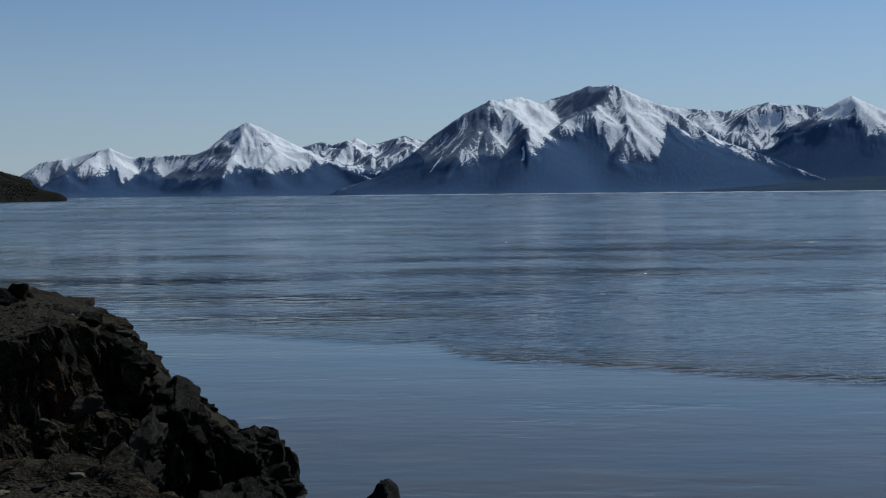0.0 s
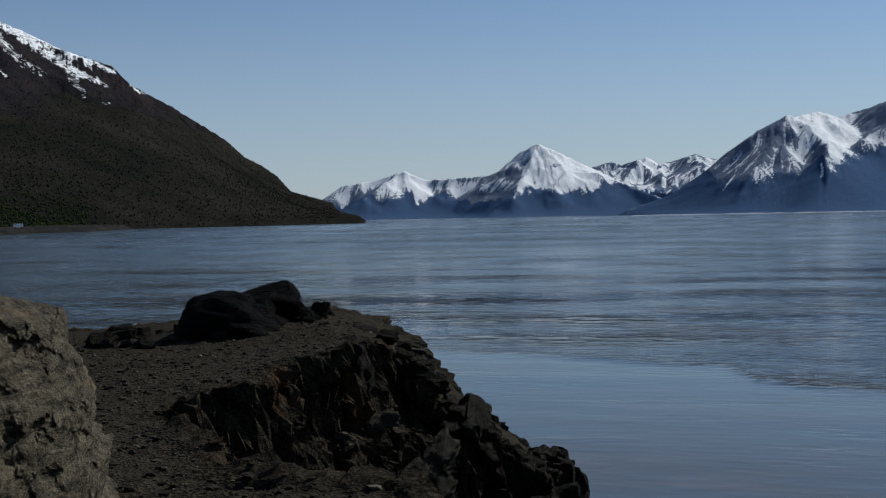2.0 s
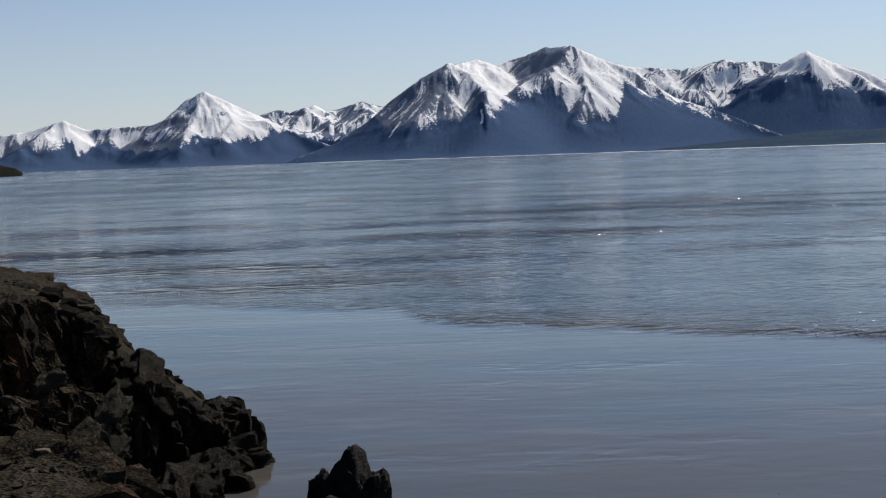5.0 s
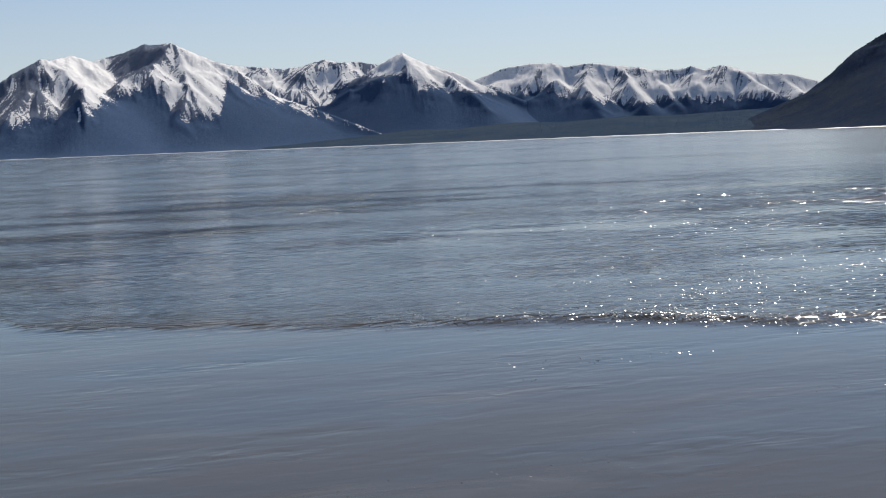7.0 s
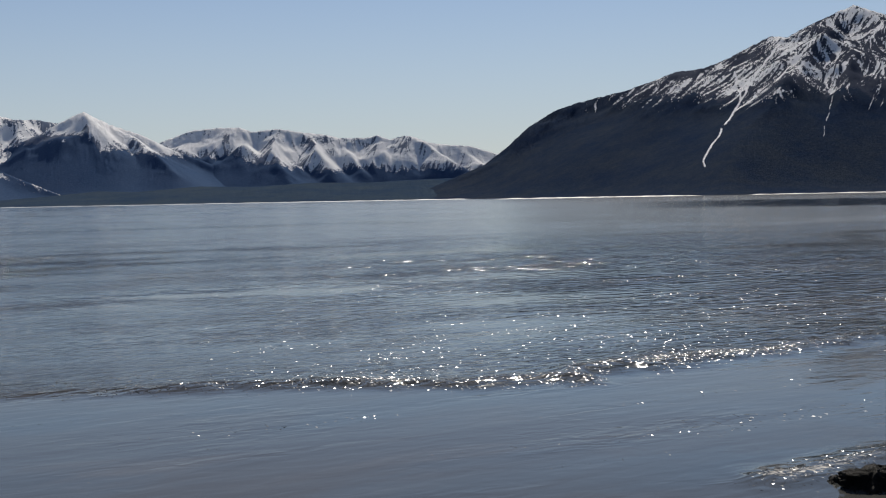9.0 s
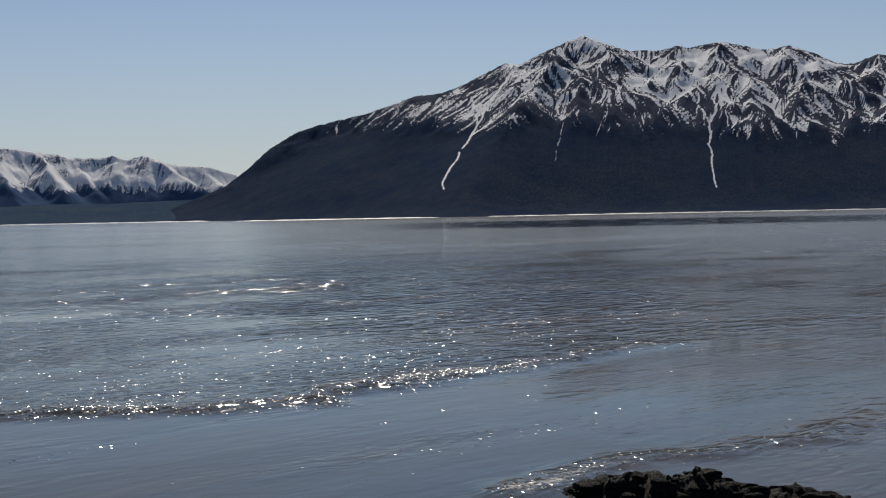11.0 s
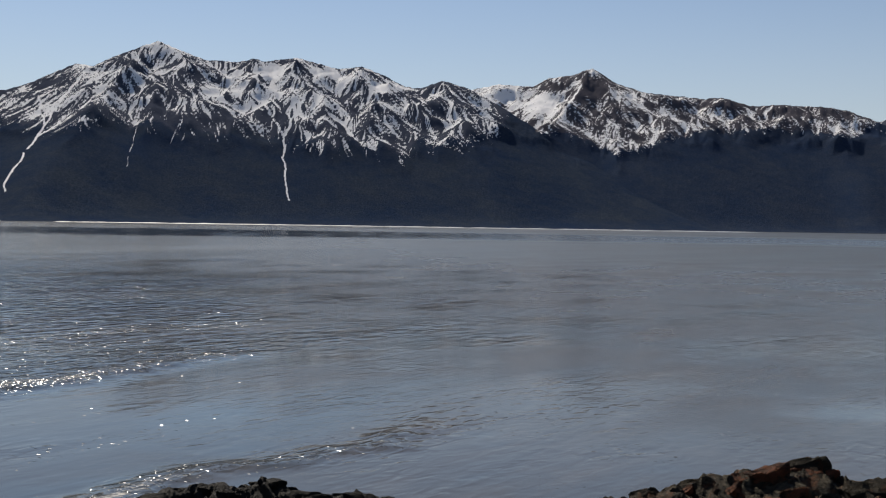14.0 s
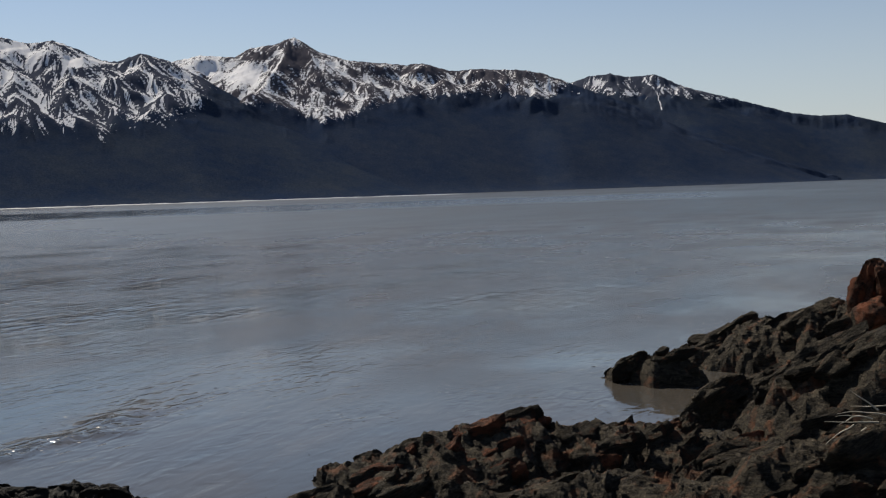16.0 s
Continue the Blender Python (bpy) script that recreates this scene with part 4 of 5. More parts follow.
mountain("hill", "bare brown scrub hillside with snow streaks near its top", (-47, -18), (700, 3700), HILL, [(ridge_line(HILL, 2100, 3400), 1080, 1.0)], 330, 165, HILLSIDE, 11.0, 120, 0.2, rows=125, bias=-0.6, streaks=0.15, gullies=0.8, patch=0.15,
    chutes=[([(-35.16, 9.40), (-33.37, 8.29), (-31.78, 7.27), (-30.39, 6.33)], 0.26, 0.58), ([(-33.37, 8.46), (-31.31, 7.51), (-29.08, 6.46)], 0.14, 0.68), ([(-33.72, 7.81), (-32.71, 6.77), (-31.91, 6.31)], 0.22, 0.43), ([(-34.27, 8.62), (-33.39, 7.47)], 0.14, 0.53), ([(-30.14, 6.93), (-29.04, 6.34)], 0.15, 0.73), ([(-30.27, 6.33), (-29.33, 5.90)], 0.14, 0.58),
        ([(-34.97, 7.78), (-34.08, 6.98)], 0.11, 0.68), ([(-34.76, 6.97), (-33.41, 6.24)], 0.09, 0.68), ([(-30.86, 6.32), (-30.29, 5.49)], 0.22, 0.40), ([(-29.66, 5.13), (-28.87, 5.08)], 0.08, 0.48), ([(-28.38, 5.91), (-27.67, 5.43)], 0.06, 0.68), ([(-33.02, 8.54), (-32.46, 8.08)], 0.11, 0.78), ([(-31.31, 7.51), (-30.14, 7.05)], 0.11, 0.48)])


def mudflat(name, label, first, last, distance, width, mat):
    """A low tongue of silt along the far shore."""
    az = np.arange(first, last, 0.1)
    w = np.linspace(0, 1, 6)
    W, A = np.meshgrid(w, az, indexing="ij")
    R = distance + W * width + 60 * perlin(A * 0.4, 2.2)
    X, Y = polar(A, R)
    Z = -0.5 + 2.4 * np.sin(np.clip(W * 1.6, 0, 1) * math.pi / 2) * smooth(0, 1.5, A - first) * smooth(0, 1.5, last - A) * (0.6 + 0.4 * perlin(A * 1.3, 9.0))
    tagged(new(name, sheet(name, X, Y, Z, mat)), label, "shore", kind="structure")


m, t, p = material("pale_wet_silt")
t.links.new(mix(t, noise_of(t, coords(t, (1, 1, 1)), 0.02, 5), (0.24, 0.26, 0.29), (0.42, 0.44, 0.47)), p.inputs["Base Color"])
p.inputs["Roughness"].default_value = 0.5
SILT = m
mudflat("mudflat", "pale wet silt bank below the massif", -7, 33, 2850, 260, SILT)
mudflat("mudflat", "pale silt edge below the steep mountain", 33, 76, 2300, 200, SILT)


# ---- rocks ----
def ball(level):
    bm = bmesh.new()
    bmesh.ops.create_icosphere(bm, subdivisions=level, radius=1.0)
    v = np.array([p.co[:] for p in bm.verts])
    f = np.array([[p.index for p in q.verts] for q in bm.faces])
    bm.free()
    return v, f


BALLS = {k: ball(k) for k in (1, 2, 3, 4, 5)}


def rock_mesh(name, seed, level, mat, cuts=11, bite=0.12):
    """A broken boulder about 1 m in radius: a ball cut by planes, then chipped along its beds."""
    r = np.random.RandomState(seed)
    v, f = BALLS[level]
    v = v.copy()
    n = r.normal(size=(cuts, 3))
    n /= np.linalg.norm(n, axis=1)[:, None]
    for q, d in zip(n, r.uniform(0.45, 0.82, cuts)):
        v -= np.maximum(0, v @ q - d)[:, None] * q
    s = seed * 3.7
    unit = v / np.linalg.norm(v, axis=1)[:, None]
    beds = ridged(v[:, 0] * 1.1 + s, v[:, 1] * 1.1, v[:, 2] * 3.4, 3)
    lump = fbm(v[:, 0] * 1.3 + s, v[:, 1] * 1.3, v[:, 2] * 1.3, 2)
    chips = fbm(v[:, 0] * 4 + s, v[:, 1] * 4, v[:, 2] * 6, 3)
    v += unit * (bite * 1.6 * (beds - 0.72) + bite * lump + bite * 0.4 * chips)[:, None]
    return mesh_of(name, v, f, mat)


def block_mesh(name, seed, mat, level=5):
    """A jointed block about 1 m in half-width: nearly square faces, broken corners, split along upright beds."""
    r = np.random.RandomState(seed)
    v, f = BALLS[level]
    v = v.copy()
    n = np.concatenate([np.eye(3), -np.eye(3), r.normal(size=(5, 3)) * 0.9])
    n[:6] += r.normal(size=(6, 3)) * 0.16
    n /= np.linalg.norm(n, axis=1)[:, None]
    for q, d in zip(n, np.concatenate([r.uniform(0.55, 0.78, 6), r.uniform(0.6, 0.85, 5)])):
        v -= np.maximum(0, v @ q - d)[:, None] * q
    s = seed * 2.3
    unit = v / np.linalg.norm(v, axis=1)[:, None]
    split = np.floor(3.0 * fbm(v[:, 0] * 2.4 + s, v[:, 1] * 2.4, v[:, 2] * 0.9, 2)) / 3.0
    chips = ridged(v[:, 0] * 3 + s, v[:, 1] * 3, v[:, 2] * 2, 3) - 0.7
    v += unit * (0.22 * split + 0.1 * chips)[:, None]
    return mesh_of(name, v, f, mat, flat=True)


def variety(name, count, mat, seed, bite=0.13):
    """Boulders and blocks in turn, each finely and coarsely made."""
    make = lambda i, level: block_mesh(name, seed + i, mat, level) if i % 3 else rock_mesh(name, seed + i, level, mat, 8 + i % 6, bite)
    return [(make(i, 4), make(i, 3)) for i in range(count)]


def bedrock(centre, size, spacing, height, mat, parent):
    """A sheet of rough ground whose height is a function of the plan."""
    nx, ny = int(size[0] / spacing), int(size[1] / spacing)
    X, Y = np.meshgrid(centre[0] + np.linspace(-0.5, 0.5, nx) * size[0], centre[1] + np.linspace(-0.5, 0.5, ny) * size[1])
    Z, extra = height(X, Y)
    ox, oy, _ = parent.location
    return part("bedrock", sheet("bedrock", X - ox, Y - oy, Z, mat, extra, True), parent)


def inside(X, Y, poly):
    """Signed distance to a polygon: negative inside."""
    d, odd = np.full(X.shape, 1e9), np.zeros(X.shape, bool)
    for (ax, ay), (bx, by) in zip(poly, poly[1:] + poly[:1]):
        ex, ey = bx - ax, by - ay
        s = np.clip(((X - ax) * ex + (Y - ay) * ey) / (ex * ex + ey * ey), 0, 1)
        d = np.minimum(d, np.hypot(X - ax - s * ex, Y - ay - s * ey))
        odd ^= ((ay > Y) != (by > Y)) & (X < ex * (Y - ay) / (ey if ey else 1e-9) + ax)
    return np.where(odd, -d, d)


def outcrop(name, label, x, y):
    ob = tagged(new(name), label, "rock", "rocks along the shore")
    ob.location = (x, y, 0)
    return ob


def stone(parent, mesh, x, y, z, sx, sy, sz, turn=0.0, dip=0.0, lean=0.0, name="rock"):
    """A boulder as a part; places are in the world."""
    m = Matrix.Translation((x - parent.location.x, y - parent.location.y, z)) @ Euler((radians(dip), radians(lean), radians(turn))).to_matrix().to_4x4() @ Matrix.Diagonal((sx, sy, sz, 1))
    return part(name, mesh, parent, "", m)


def scatter(parent, meshes, height, sample, count, low, high, turn, seed, stretch=1.6, dip=0.0, sink=0.35, sway=24, tall=0.8, lean=0.0):
    """Boulders bedded into the ground at places that sample() draws."""
    r = random.Random(seed)
    pts = [sample(r) for _ in range(count)]
    Z, _ = height(np.array([[p[0] for p in pts]]), np.array([[p[1] for p in pts]]))
    for (x, y), z in zip(pts, Z[0]):
        s = low + (high - low) * r.random() ** 2.2
        stone(parent, r.choice(meshes)[0 if s > 0.42 else 1], x, y, z + s * (0.5 - sink) * 0.6, s * stretch * r.uniform(0.8, 1.2), s * r.uniform(0.75, 1.1), s * tall * r.uniform(0.75, 1.25), turn + r.uniform(-sway, sway), dip + r.uniform(-sway, sway) * 0.8, lean + r.uniform(-sway, sway) * 0.6)


def spine(points):
    """A crest from (bearing, distance, height) triples."""
    p = np.array(points, float)
    x, y = polar(p[:, 0], p[:, 1])
    return np.stack([x, y, p[:, 2]], 1)


def facets(X, Y, size, seed):
    """Jointed rock seen from above: cells of tilted planes, about -1 to 1."""
    r = np.random.RandomState(seed)
    n = 64
    jx, jy, lift, tx, ty = r.random_sample((n, n)), r.random_sample((n, n)), r.uniform(-1, 1, (n, n)), r.normal(0, 0.7, (n, n)), r.normal(0, 0.7, (n, n))
    u, v = X / size, Y / size
    iu, iv = np.floor(u).astype(int), np.floor(v).astype(int)
    best, out = np.full(X.shape, 1e9), np.zeros(X.shape)
    for di in (-1, 0, 1):
        for dj in (-1, 0, 1):
            a, b = (iu + di) % n, (iv + dj) % n
            dx, dy = u - iu - di - jx[a, b], v - iv - dj - jy[a, b]
            d = np.abs(dx) + np.abs(dy) + 0.4 * np.maximum(np.abs(dx), np.abs(dy))
            near = d < best
            best, out = np.where(near, d, best), np.where(near, lift[a, b] + tx[a, b] * dx + ty[a, b] * dy, out)
    return np.clip(out, -1.0, 1.0)


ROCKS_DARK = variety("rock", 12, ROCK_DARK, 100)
ROCKS_SHADED = variety("rock", 6, ROCK_SHADED, 130)
ROCKS_SHORE = variety("rock", 12, ROCK_SHORE, 200, 0.17)
ROCKS_RUST = variety("rock", 4, ROCK_RUST, 500, 0.15)
ROCKS_WET = variety("rock", 7, ROCK_WET, 300, 0.15)

# ---- headland with a gravel top and a cove in its side ----
HEADLAND = [(-2.4, 9.0), (-3.0, 9.85), (-3.6, 10.0), (-4.5, 10.4), (-5.6, 12.0), (-7.4, 14.0), (-7.2, 16.4), (-7.3, 20.8), (-7.3, 23.6), (-5.8, 24.8), (-4.7, 25.6), (-4.9, 27.2), (-8.5, 28.6), (-13, 28.4), (-17.3, 25.7), (-19, 17.7), (-13, 8), (-8, 4.0), (-3, 3.5)]


def headland_height(X, Y):
    bearing = np.degrees(np.arctan2(X, Y))
    top = 3.72 + 0.1 * fbm(X * 0.25, Y * 0.25, 1.0, 3) + 0.3 * np.exp(-((bearing + 21.0) / 3.0) ** 2) * smooth(22, 25, Y) - 0.15 * smooth(-9, -15, X)
    drop = np.interp(bearing, [-20, -17.7, -17.0, -16.2, -15.6, -14.3, -12.7, -11.2, -10, -9.2], [3.9, 3.6, 3.35, 3.15, 2.75, 2.1, 1.55, 1.0, 0.6, 0.1])
    far = smooth(18, 22, Y)
    top = top * (1 - far) + np.minimum(top, drop) * far
    d = inside(X, Y, HEADLAND) + 0.35 * fbm(X * 0.45, Y * 0.45, 7.0, 3)
    fall = np.clip(d, 0, None)
    ledge = ridged(X * 0.9, Y * 0.9, 2.0, 4)
    k = fall * 1.5 + 0.5 * fbm(X * 0.6, Y * 0.6, 12.0, 3) * np.minimum(fall * 2, 1)
    k = np.clip(k, 0, None)
    stair = np.floor(k) + smooth(0.0, 0.45, k - np.floor(k))
    Z = top - 1.15 * stair - 0.9 * fall + 0.5 * np.minimum(fall, 1) * (ledge - 0.5)
    Z = Z + 0.03 * fbm(X * 4, Y * 4, 3.0, 3) + 0.12 * smooth(-0.6, 0, d) * (ridged(X * 2.5, Y * 2.5, 1.0, 3) - 0.6)
    bare = smooth(-0.5, 0.1, d)
    wx, wy = X + 0.25 * fbm(X, Y, 3.0, 2) + 0.3 * Y, Y + 0.25 * fbm(X, Y, 8.0, 2) - 0.3 * X
    Z = Z + bare * (0.2 * facets(wx, wy, 1.1, 3) + 0.1 * facets(wx, wy, 0.45, 4) + 0.06 * facets(wx, wy, 0.2, 5)) * (0.4 + 0.6 * smooth(0.1, 0.6, d)) * (1 - 0.6 * smooth(22, 24, Y) * (1 - smooth(0.0, 0.6, d)))
    return np.maximum(Z, -1.5), {"bare": bare}


head = outcrop("rocky_headland", "dark slate headland with a gravel top above the water", -10, 17)


def headland_shell():
    """The headland's ground; its broken side is pushed in and out along tilted beds, with small overhangs."""
    nx, ny = 350, 540
    X, Y = np.meshgrid(np.linspace(-18.0, -1.0, nx), np.linspace(3.0, 30.0, ny))
    Z, extra = headland_height(X, Y)
    S = soften(Z, 6)
    gy, gx = np.gradient(S, Y[1, 0] - Y[0, 0], X[0, 1] - X[0, 0])
    size = np.hypot(gx, gy) + 1e-6
    steep = smooth(0.6, 1.6, size) * extra["bare"]
    u = 0.35 * X + 0.93 * Y
    beds = ridged(X * 0.9 + Z * 0.5, Y * 0.9 - Z * 0.3, Z * 2.4, 4, 0.6) - 0.72
    push = 0.35 * beds + 0.14 * facets(u + 0.35 * Z, Z - 0.25 * u, 0.8, 21) + 0.13 * facets(u - 0.3 * Z, Z + 0.3 * u, 0.33, 22) + 0.06 * facets(u, Z, 0.14, 23)
    X, Y = X - gx / size * push * steep, Y - gy / size * push * steep
    Z = Z + 0.25 * push * steep
    ox, oy, _ = head.location
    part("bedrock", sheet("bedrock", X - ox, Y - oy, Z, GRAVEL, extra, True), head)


headland_shell()


def headland_side(r):
    """A place on the broken side of the headland."""
    while True:
        b, d = r.uniform(-24.5, -8.5), r.uniform(15.5, 27)
        x, y = polar(b, d)
        q = inside(np.array([x]), np.array([y]), HEADLAND)[0]
        if 0.15 < q < 1.8:
            return x, y


BLOCKS_DARK = [q for i, q in enumerate(ROCKS_DARK) if i % 3]
scatter(head, BLOCKS_DARK, headland_height, headland_side, 130, 0.12, 0.42, -30, 5, 1.0, 0, 1.3, 30, 1.2)


def headland_foot(r):
    return polar(r.uniform(-16, -9.6), r.uniform(23.0, 25.8))


def headland_brow(r):
    return polar(r.uniform(-30, -16), r.uniform(24.5, 28.3))


scatter(head, ROCKS_DARK, lambda X, Y: (np.maximum(headland_height(X, Y)[0], 0.1), None), headland_foot, 40, 0.25, 0.7, 60, 6, 1.2, 0, 0.6)
scatter(head, ROCKS_DARK, headland_height, headland_brow, 36, 0.08, 0.3, 20, 8, 1.4, 0, 0.2)


def headland_crest(r):
    """A place near the broken edge that runs down to the tip."""
    while True:
        x, y = polar(r.uniform(-17.0, -9.2), r.uniform(22.5, 28))
        if -0.7 < inside(np.array([x]), np.array([y]), HEADLAND)[0] < 0.6:
            return x, y


scatter(head, ROCKS_DARK, headland_height, headland_crest, 80, 0.1, 0.26, 20, 9, 1.3, 0, 0.9)
# the two humps on its brow, the flat slab and the boulder at its tip
for i, (b, d, z, sx, sy, sz, turn, lean) in enumerate([
        (-23.8, 25.9, 3.7, 1.4, 1.1, 0.85, -10, 8), (-22.9, 27.2, 4.0, 1.8, 1.0, 0.9, 15, 8), (-21.9, 27.0, 3.85, 0.9, 0.7, 0.55, 30, 20),
        (-23.3, 26.5, 3.85, 1.2, 0.9, 0.8, 0, 5), (-18.2, 26.6, 3.5, 0.5, 0.4, 0.3, 20, 12), (-20.3, 27.2, 4.1, 0.22, 0.2, 0.2, 0, 0),
        (-16.3, 26.0, 2.95, 0.55, 0.4, 0.1, 10, 4), (-15.9, 26.1, 2.75, 0.35, 0.3, 0.22, 40, 0),
        (-14.2, 25.8, 2.0, 0.45, 0.4, 0.35, 30, 20), (-13.2, 25.9, 1.6, 0.4, 0.4, 0.3, 0, 0), (-12.0, 25.8, 1.0, 0.5, 0.45, 0.4, 60, 10), (-10.9, 25.7, 0.7, 0.5, 0.5, 0.42, 20, 10),
        (-12.6, 25.7, 1.1, 0.55, 0.5, 0.45, 15, 0), (-11.5, 25.7, 0.75, 0.6, 0.5, 0.5, 45, 8), (-10.5, 25.9, 0.5, 0.6, 0.5, 0.55, 70, 0),
        (-10.0, 26.6, 0.5, 0.85, 0.7, 0.8, 0, 0), (-9.9, 25.4, 0.2, 0.6, 0.5, 0.6, 40, 0)]):
    x, y = polar(b, d)
    stone(head, (ROCKS_SHADED[3 * (i % 2)] if i < 4 else ROCKS_DARK[1 + (i * 3) % 11])[0], x, y, z, sx, sy, sz, turn, 0, lean)
# pale slabs: two lying on the brow, others leaning against the broken side


def side_place(bearing, level):
    """Where a line from the eye first meets the headland's rock."""
    rock = next(o for o in head.children if o.name.startswith("bedrock"))
    x, y = polar(bearing, 1.0)
    way = Vector((x, y, math.tan(radians(level)))).normalized()
    hit, place, _, _ = rock.ray_cast(Vector((0, 0, EYE)) - head.location + way * 12, way)
    return (place + head.location - way * 0.25) if hit else None


for i, (b, level, sx, sy, sz, turn, dip, lean) in enumerate([
        (-16.4, -5.95, 0.5, 0.35, 0.1, 10, 0, 5), (-16.15, -5.8, 0.26, 0.2, 0.08, 40, 4, 6),
        (-15.4, -10.7, 0.75, 0.4, 0.16, 60, 35, -38), (-16.3, -11.3, 0.45, 0.3, 0.12, 40, 30, -20), (-15.2, -12.2, 0.55, 0.3, 0.12, 62, 30, -42),
        (-17.6, -9.0, 0.4, 0.3, 0.14, 20, 25, -15), (-19.2, -9.8, 0.3, 0.25, 0.12, 80, 20, 20)]):
    place = side_place(b, level)
    if place:
        stone(head, block_mesh("slab", 640 + i, ROCK_SLAB, 4), *place, sx, sy, sz, turn, dip, lean, "slab")

# ---- pale bluff close to the path ----
bluff = outcrop("rock_bluff", "pale weathered rock bluff beside the gravel", -5.0, 5.6)


BLUFF_TOP = [5.66, 5.52, 5.41, 5.31, 5.23, 5.1]


def bluff_face():
    """A broken rock wall, its worn top and its end, as one shell."""
    s, v = np.linspace(0, 1, 330), np.linspace(0, 1, 220)
    V, S = np.meshgrid(v, s, indexing="ij")
    up = np.clip(V / 0.72, 0, 1)
    A = np.interp(S, [0, 0.82, 0.9, 1], [-50, -31.8, -31.0, -30.8])
    A = A + smooth(0.6, 0.95, S) * (4.5 * (1 - up) + 0.8 * fbm(up * 11, 4.4, 2.0, 4, 0.6))
    back = np.interp(S, [0, 0.8, 0.88, 1], [0, 0, 0.5, 2.6])
    top = np.interp(A, [-50, -40, -35, -32.7, -31.5, -30.4], BLUFF_TOP) - 0.1 * back
    D = np.interp(A, [-50, -40, -30.4, -28], [5.2, 6.7, 9.0, 9.4]) + back + 0.75 * up ** 2 + 2.2 * np.clip((V - 0.72) / 0.28, 0, 1)
    Z = 1.5 + (top - 1.5) * up + 0.06 * np.clip((V - 0.72) / 0.28, 0, 1)
    X, Y = polar(A, D)
    beds = ridged(X * 1.1 + Z * 0.9, Y * 1.1, Z * 3.2, 4, 0.6) - 0.7
    lumps = fbm(X * 1.6, Y * 1.6, Z * 1.6, 4, 0.6)
    arc = np.radians(A) * 8.5 + 0.1 * lumps
    chips = 0.06 * facets(arc + 0.5 * Z, Z - 0.3 * arc, 0.55, 11) + 0.06 * (ridged(X * 3.5, Y * 3.5, Z * 5.5, 4, 0.6) - 0.7) + 0.02 * facets(arc * 0.7, Z, 0.07, 13)
    push = 0.1 * beds + 0.1 * lumps + chips
    X, Y = polar(A, D + push * (1 - 0.7 * smooth(0.72, 0.9, V)))
    Z = Z + 0.06 * lumps * smooth(0.4, 0.75, V) + 0.06 * beds * smooth(0.6, 0.75, V) + 0.3 * chips * smooth(0.6, 0.72, V)
    ox, oy, _ = bluff.location
    part("bedrock", sheet("bedrock", X - ox, Y - oy, Z, ROCK_PALE, None, True), bluff)


bluff_face()
for i, (b, d, z, sx, sy, sz, turn) in enumerate([(-31.5, 7.9, 3.7, 0.3, 0.3, 0.25, 30), (-34.6, 7.7, 3.75, 0.4, 0.3, 0.3, 70), (-29.8, 8.6, 3.75, 0.25, 0.2, 0.16, 10)]):
    x, y = polar(b, d)
    stone(bluff, rock_mesh("rock", 400 + i, 4, ROCK_PALE, 9, 0.16), x, y, z, sx, sy, sz, turn)

# ---- rocks that stand in the water ----
spike = outcrop("rock_spike", "black wet rock spike standing in the water", -1.9, 22)
for i, (b, d, z, sx, sy, sz, turn, lean) in enumerate([(-4.9, 22.2, 0.0, 0.62, 0.5, 1.0, 75, 0), (-5.9, 22.0, -0.05, 0.5, 0.45, 0.8, 0, -4), (-4.1, 22.1, -0.05, 0.5, 0.45, 0.75, 60, 10), (-5.3, 21.3, -0.1, 0.8, 0.5, 0.5, 10, 0)]):
    x, y = polar(b, d)
    stone(spike, ROCKS_WET[i][0], x, y, z, sx, sy, sz, turn, 0, lean)


def broken(spines, grain, seed, rise_by=0.45):
    """Height of bedded rock along the given crests: (points, width)."""
    lines = [(spine(p), w) for p, w in spines]

    def height(X, Y):
        U, V = X * 0.83 + Y * 0.56, Y * 0.83 - X * 0.56
        wx, wy = 0.35 * fbm(X * 0.8, Y * 0.8, seed, 3), 0.35 * fbm(X * 0.8, Y * 0.8, seed + 4, 3)
        Z = np.full(X.shape, -1.0)
        for line, w in lines:
            Z = np.maximum(Z, rise_small(X + wx, Y + wy, line, w))
        beds = ridged(U * grain * 0.55 + wx, V * grain * 1.5 + wy, seed, 4, 0.55)
        Z = Z + (rise_by * (beds - 0.7) + 0.09 * facets(U * 0.55 + wx, V + wy, 0.8, int(seed)) + 0.035 * facets(U * 0.6 + wx, V + wy, 0.3, int(seed) + 1)) * smooth(-0.8, 0.3, Z) + 0.03 * fbm(X * 4, Y * 4, seed, 3)
        return Z - 0.25 * (1 - smooth(0.0, 0.35, Z)), None
    return height


def rise_small(X, Y, line, width):
    best = np.full(X.shape, -1.0)
    for a, b in zip(line[:-1], line[1:]):
        e = b[:2] - a[:2]
        s = np.clip(((X - a[0]) * e[0] + (Y - a[1]) * e[1]) / (e @ e), 0, 1)
        d = np.hypot(X - a[0] - s * e[0], Y - a[1] - s * e[1])
        best = np.maximum(best, (a[2] + s * (b[2] - a[2]) + 1) * np.clip(1 - (d / width) ** 1.6, 0, 1) - 1)
    return best


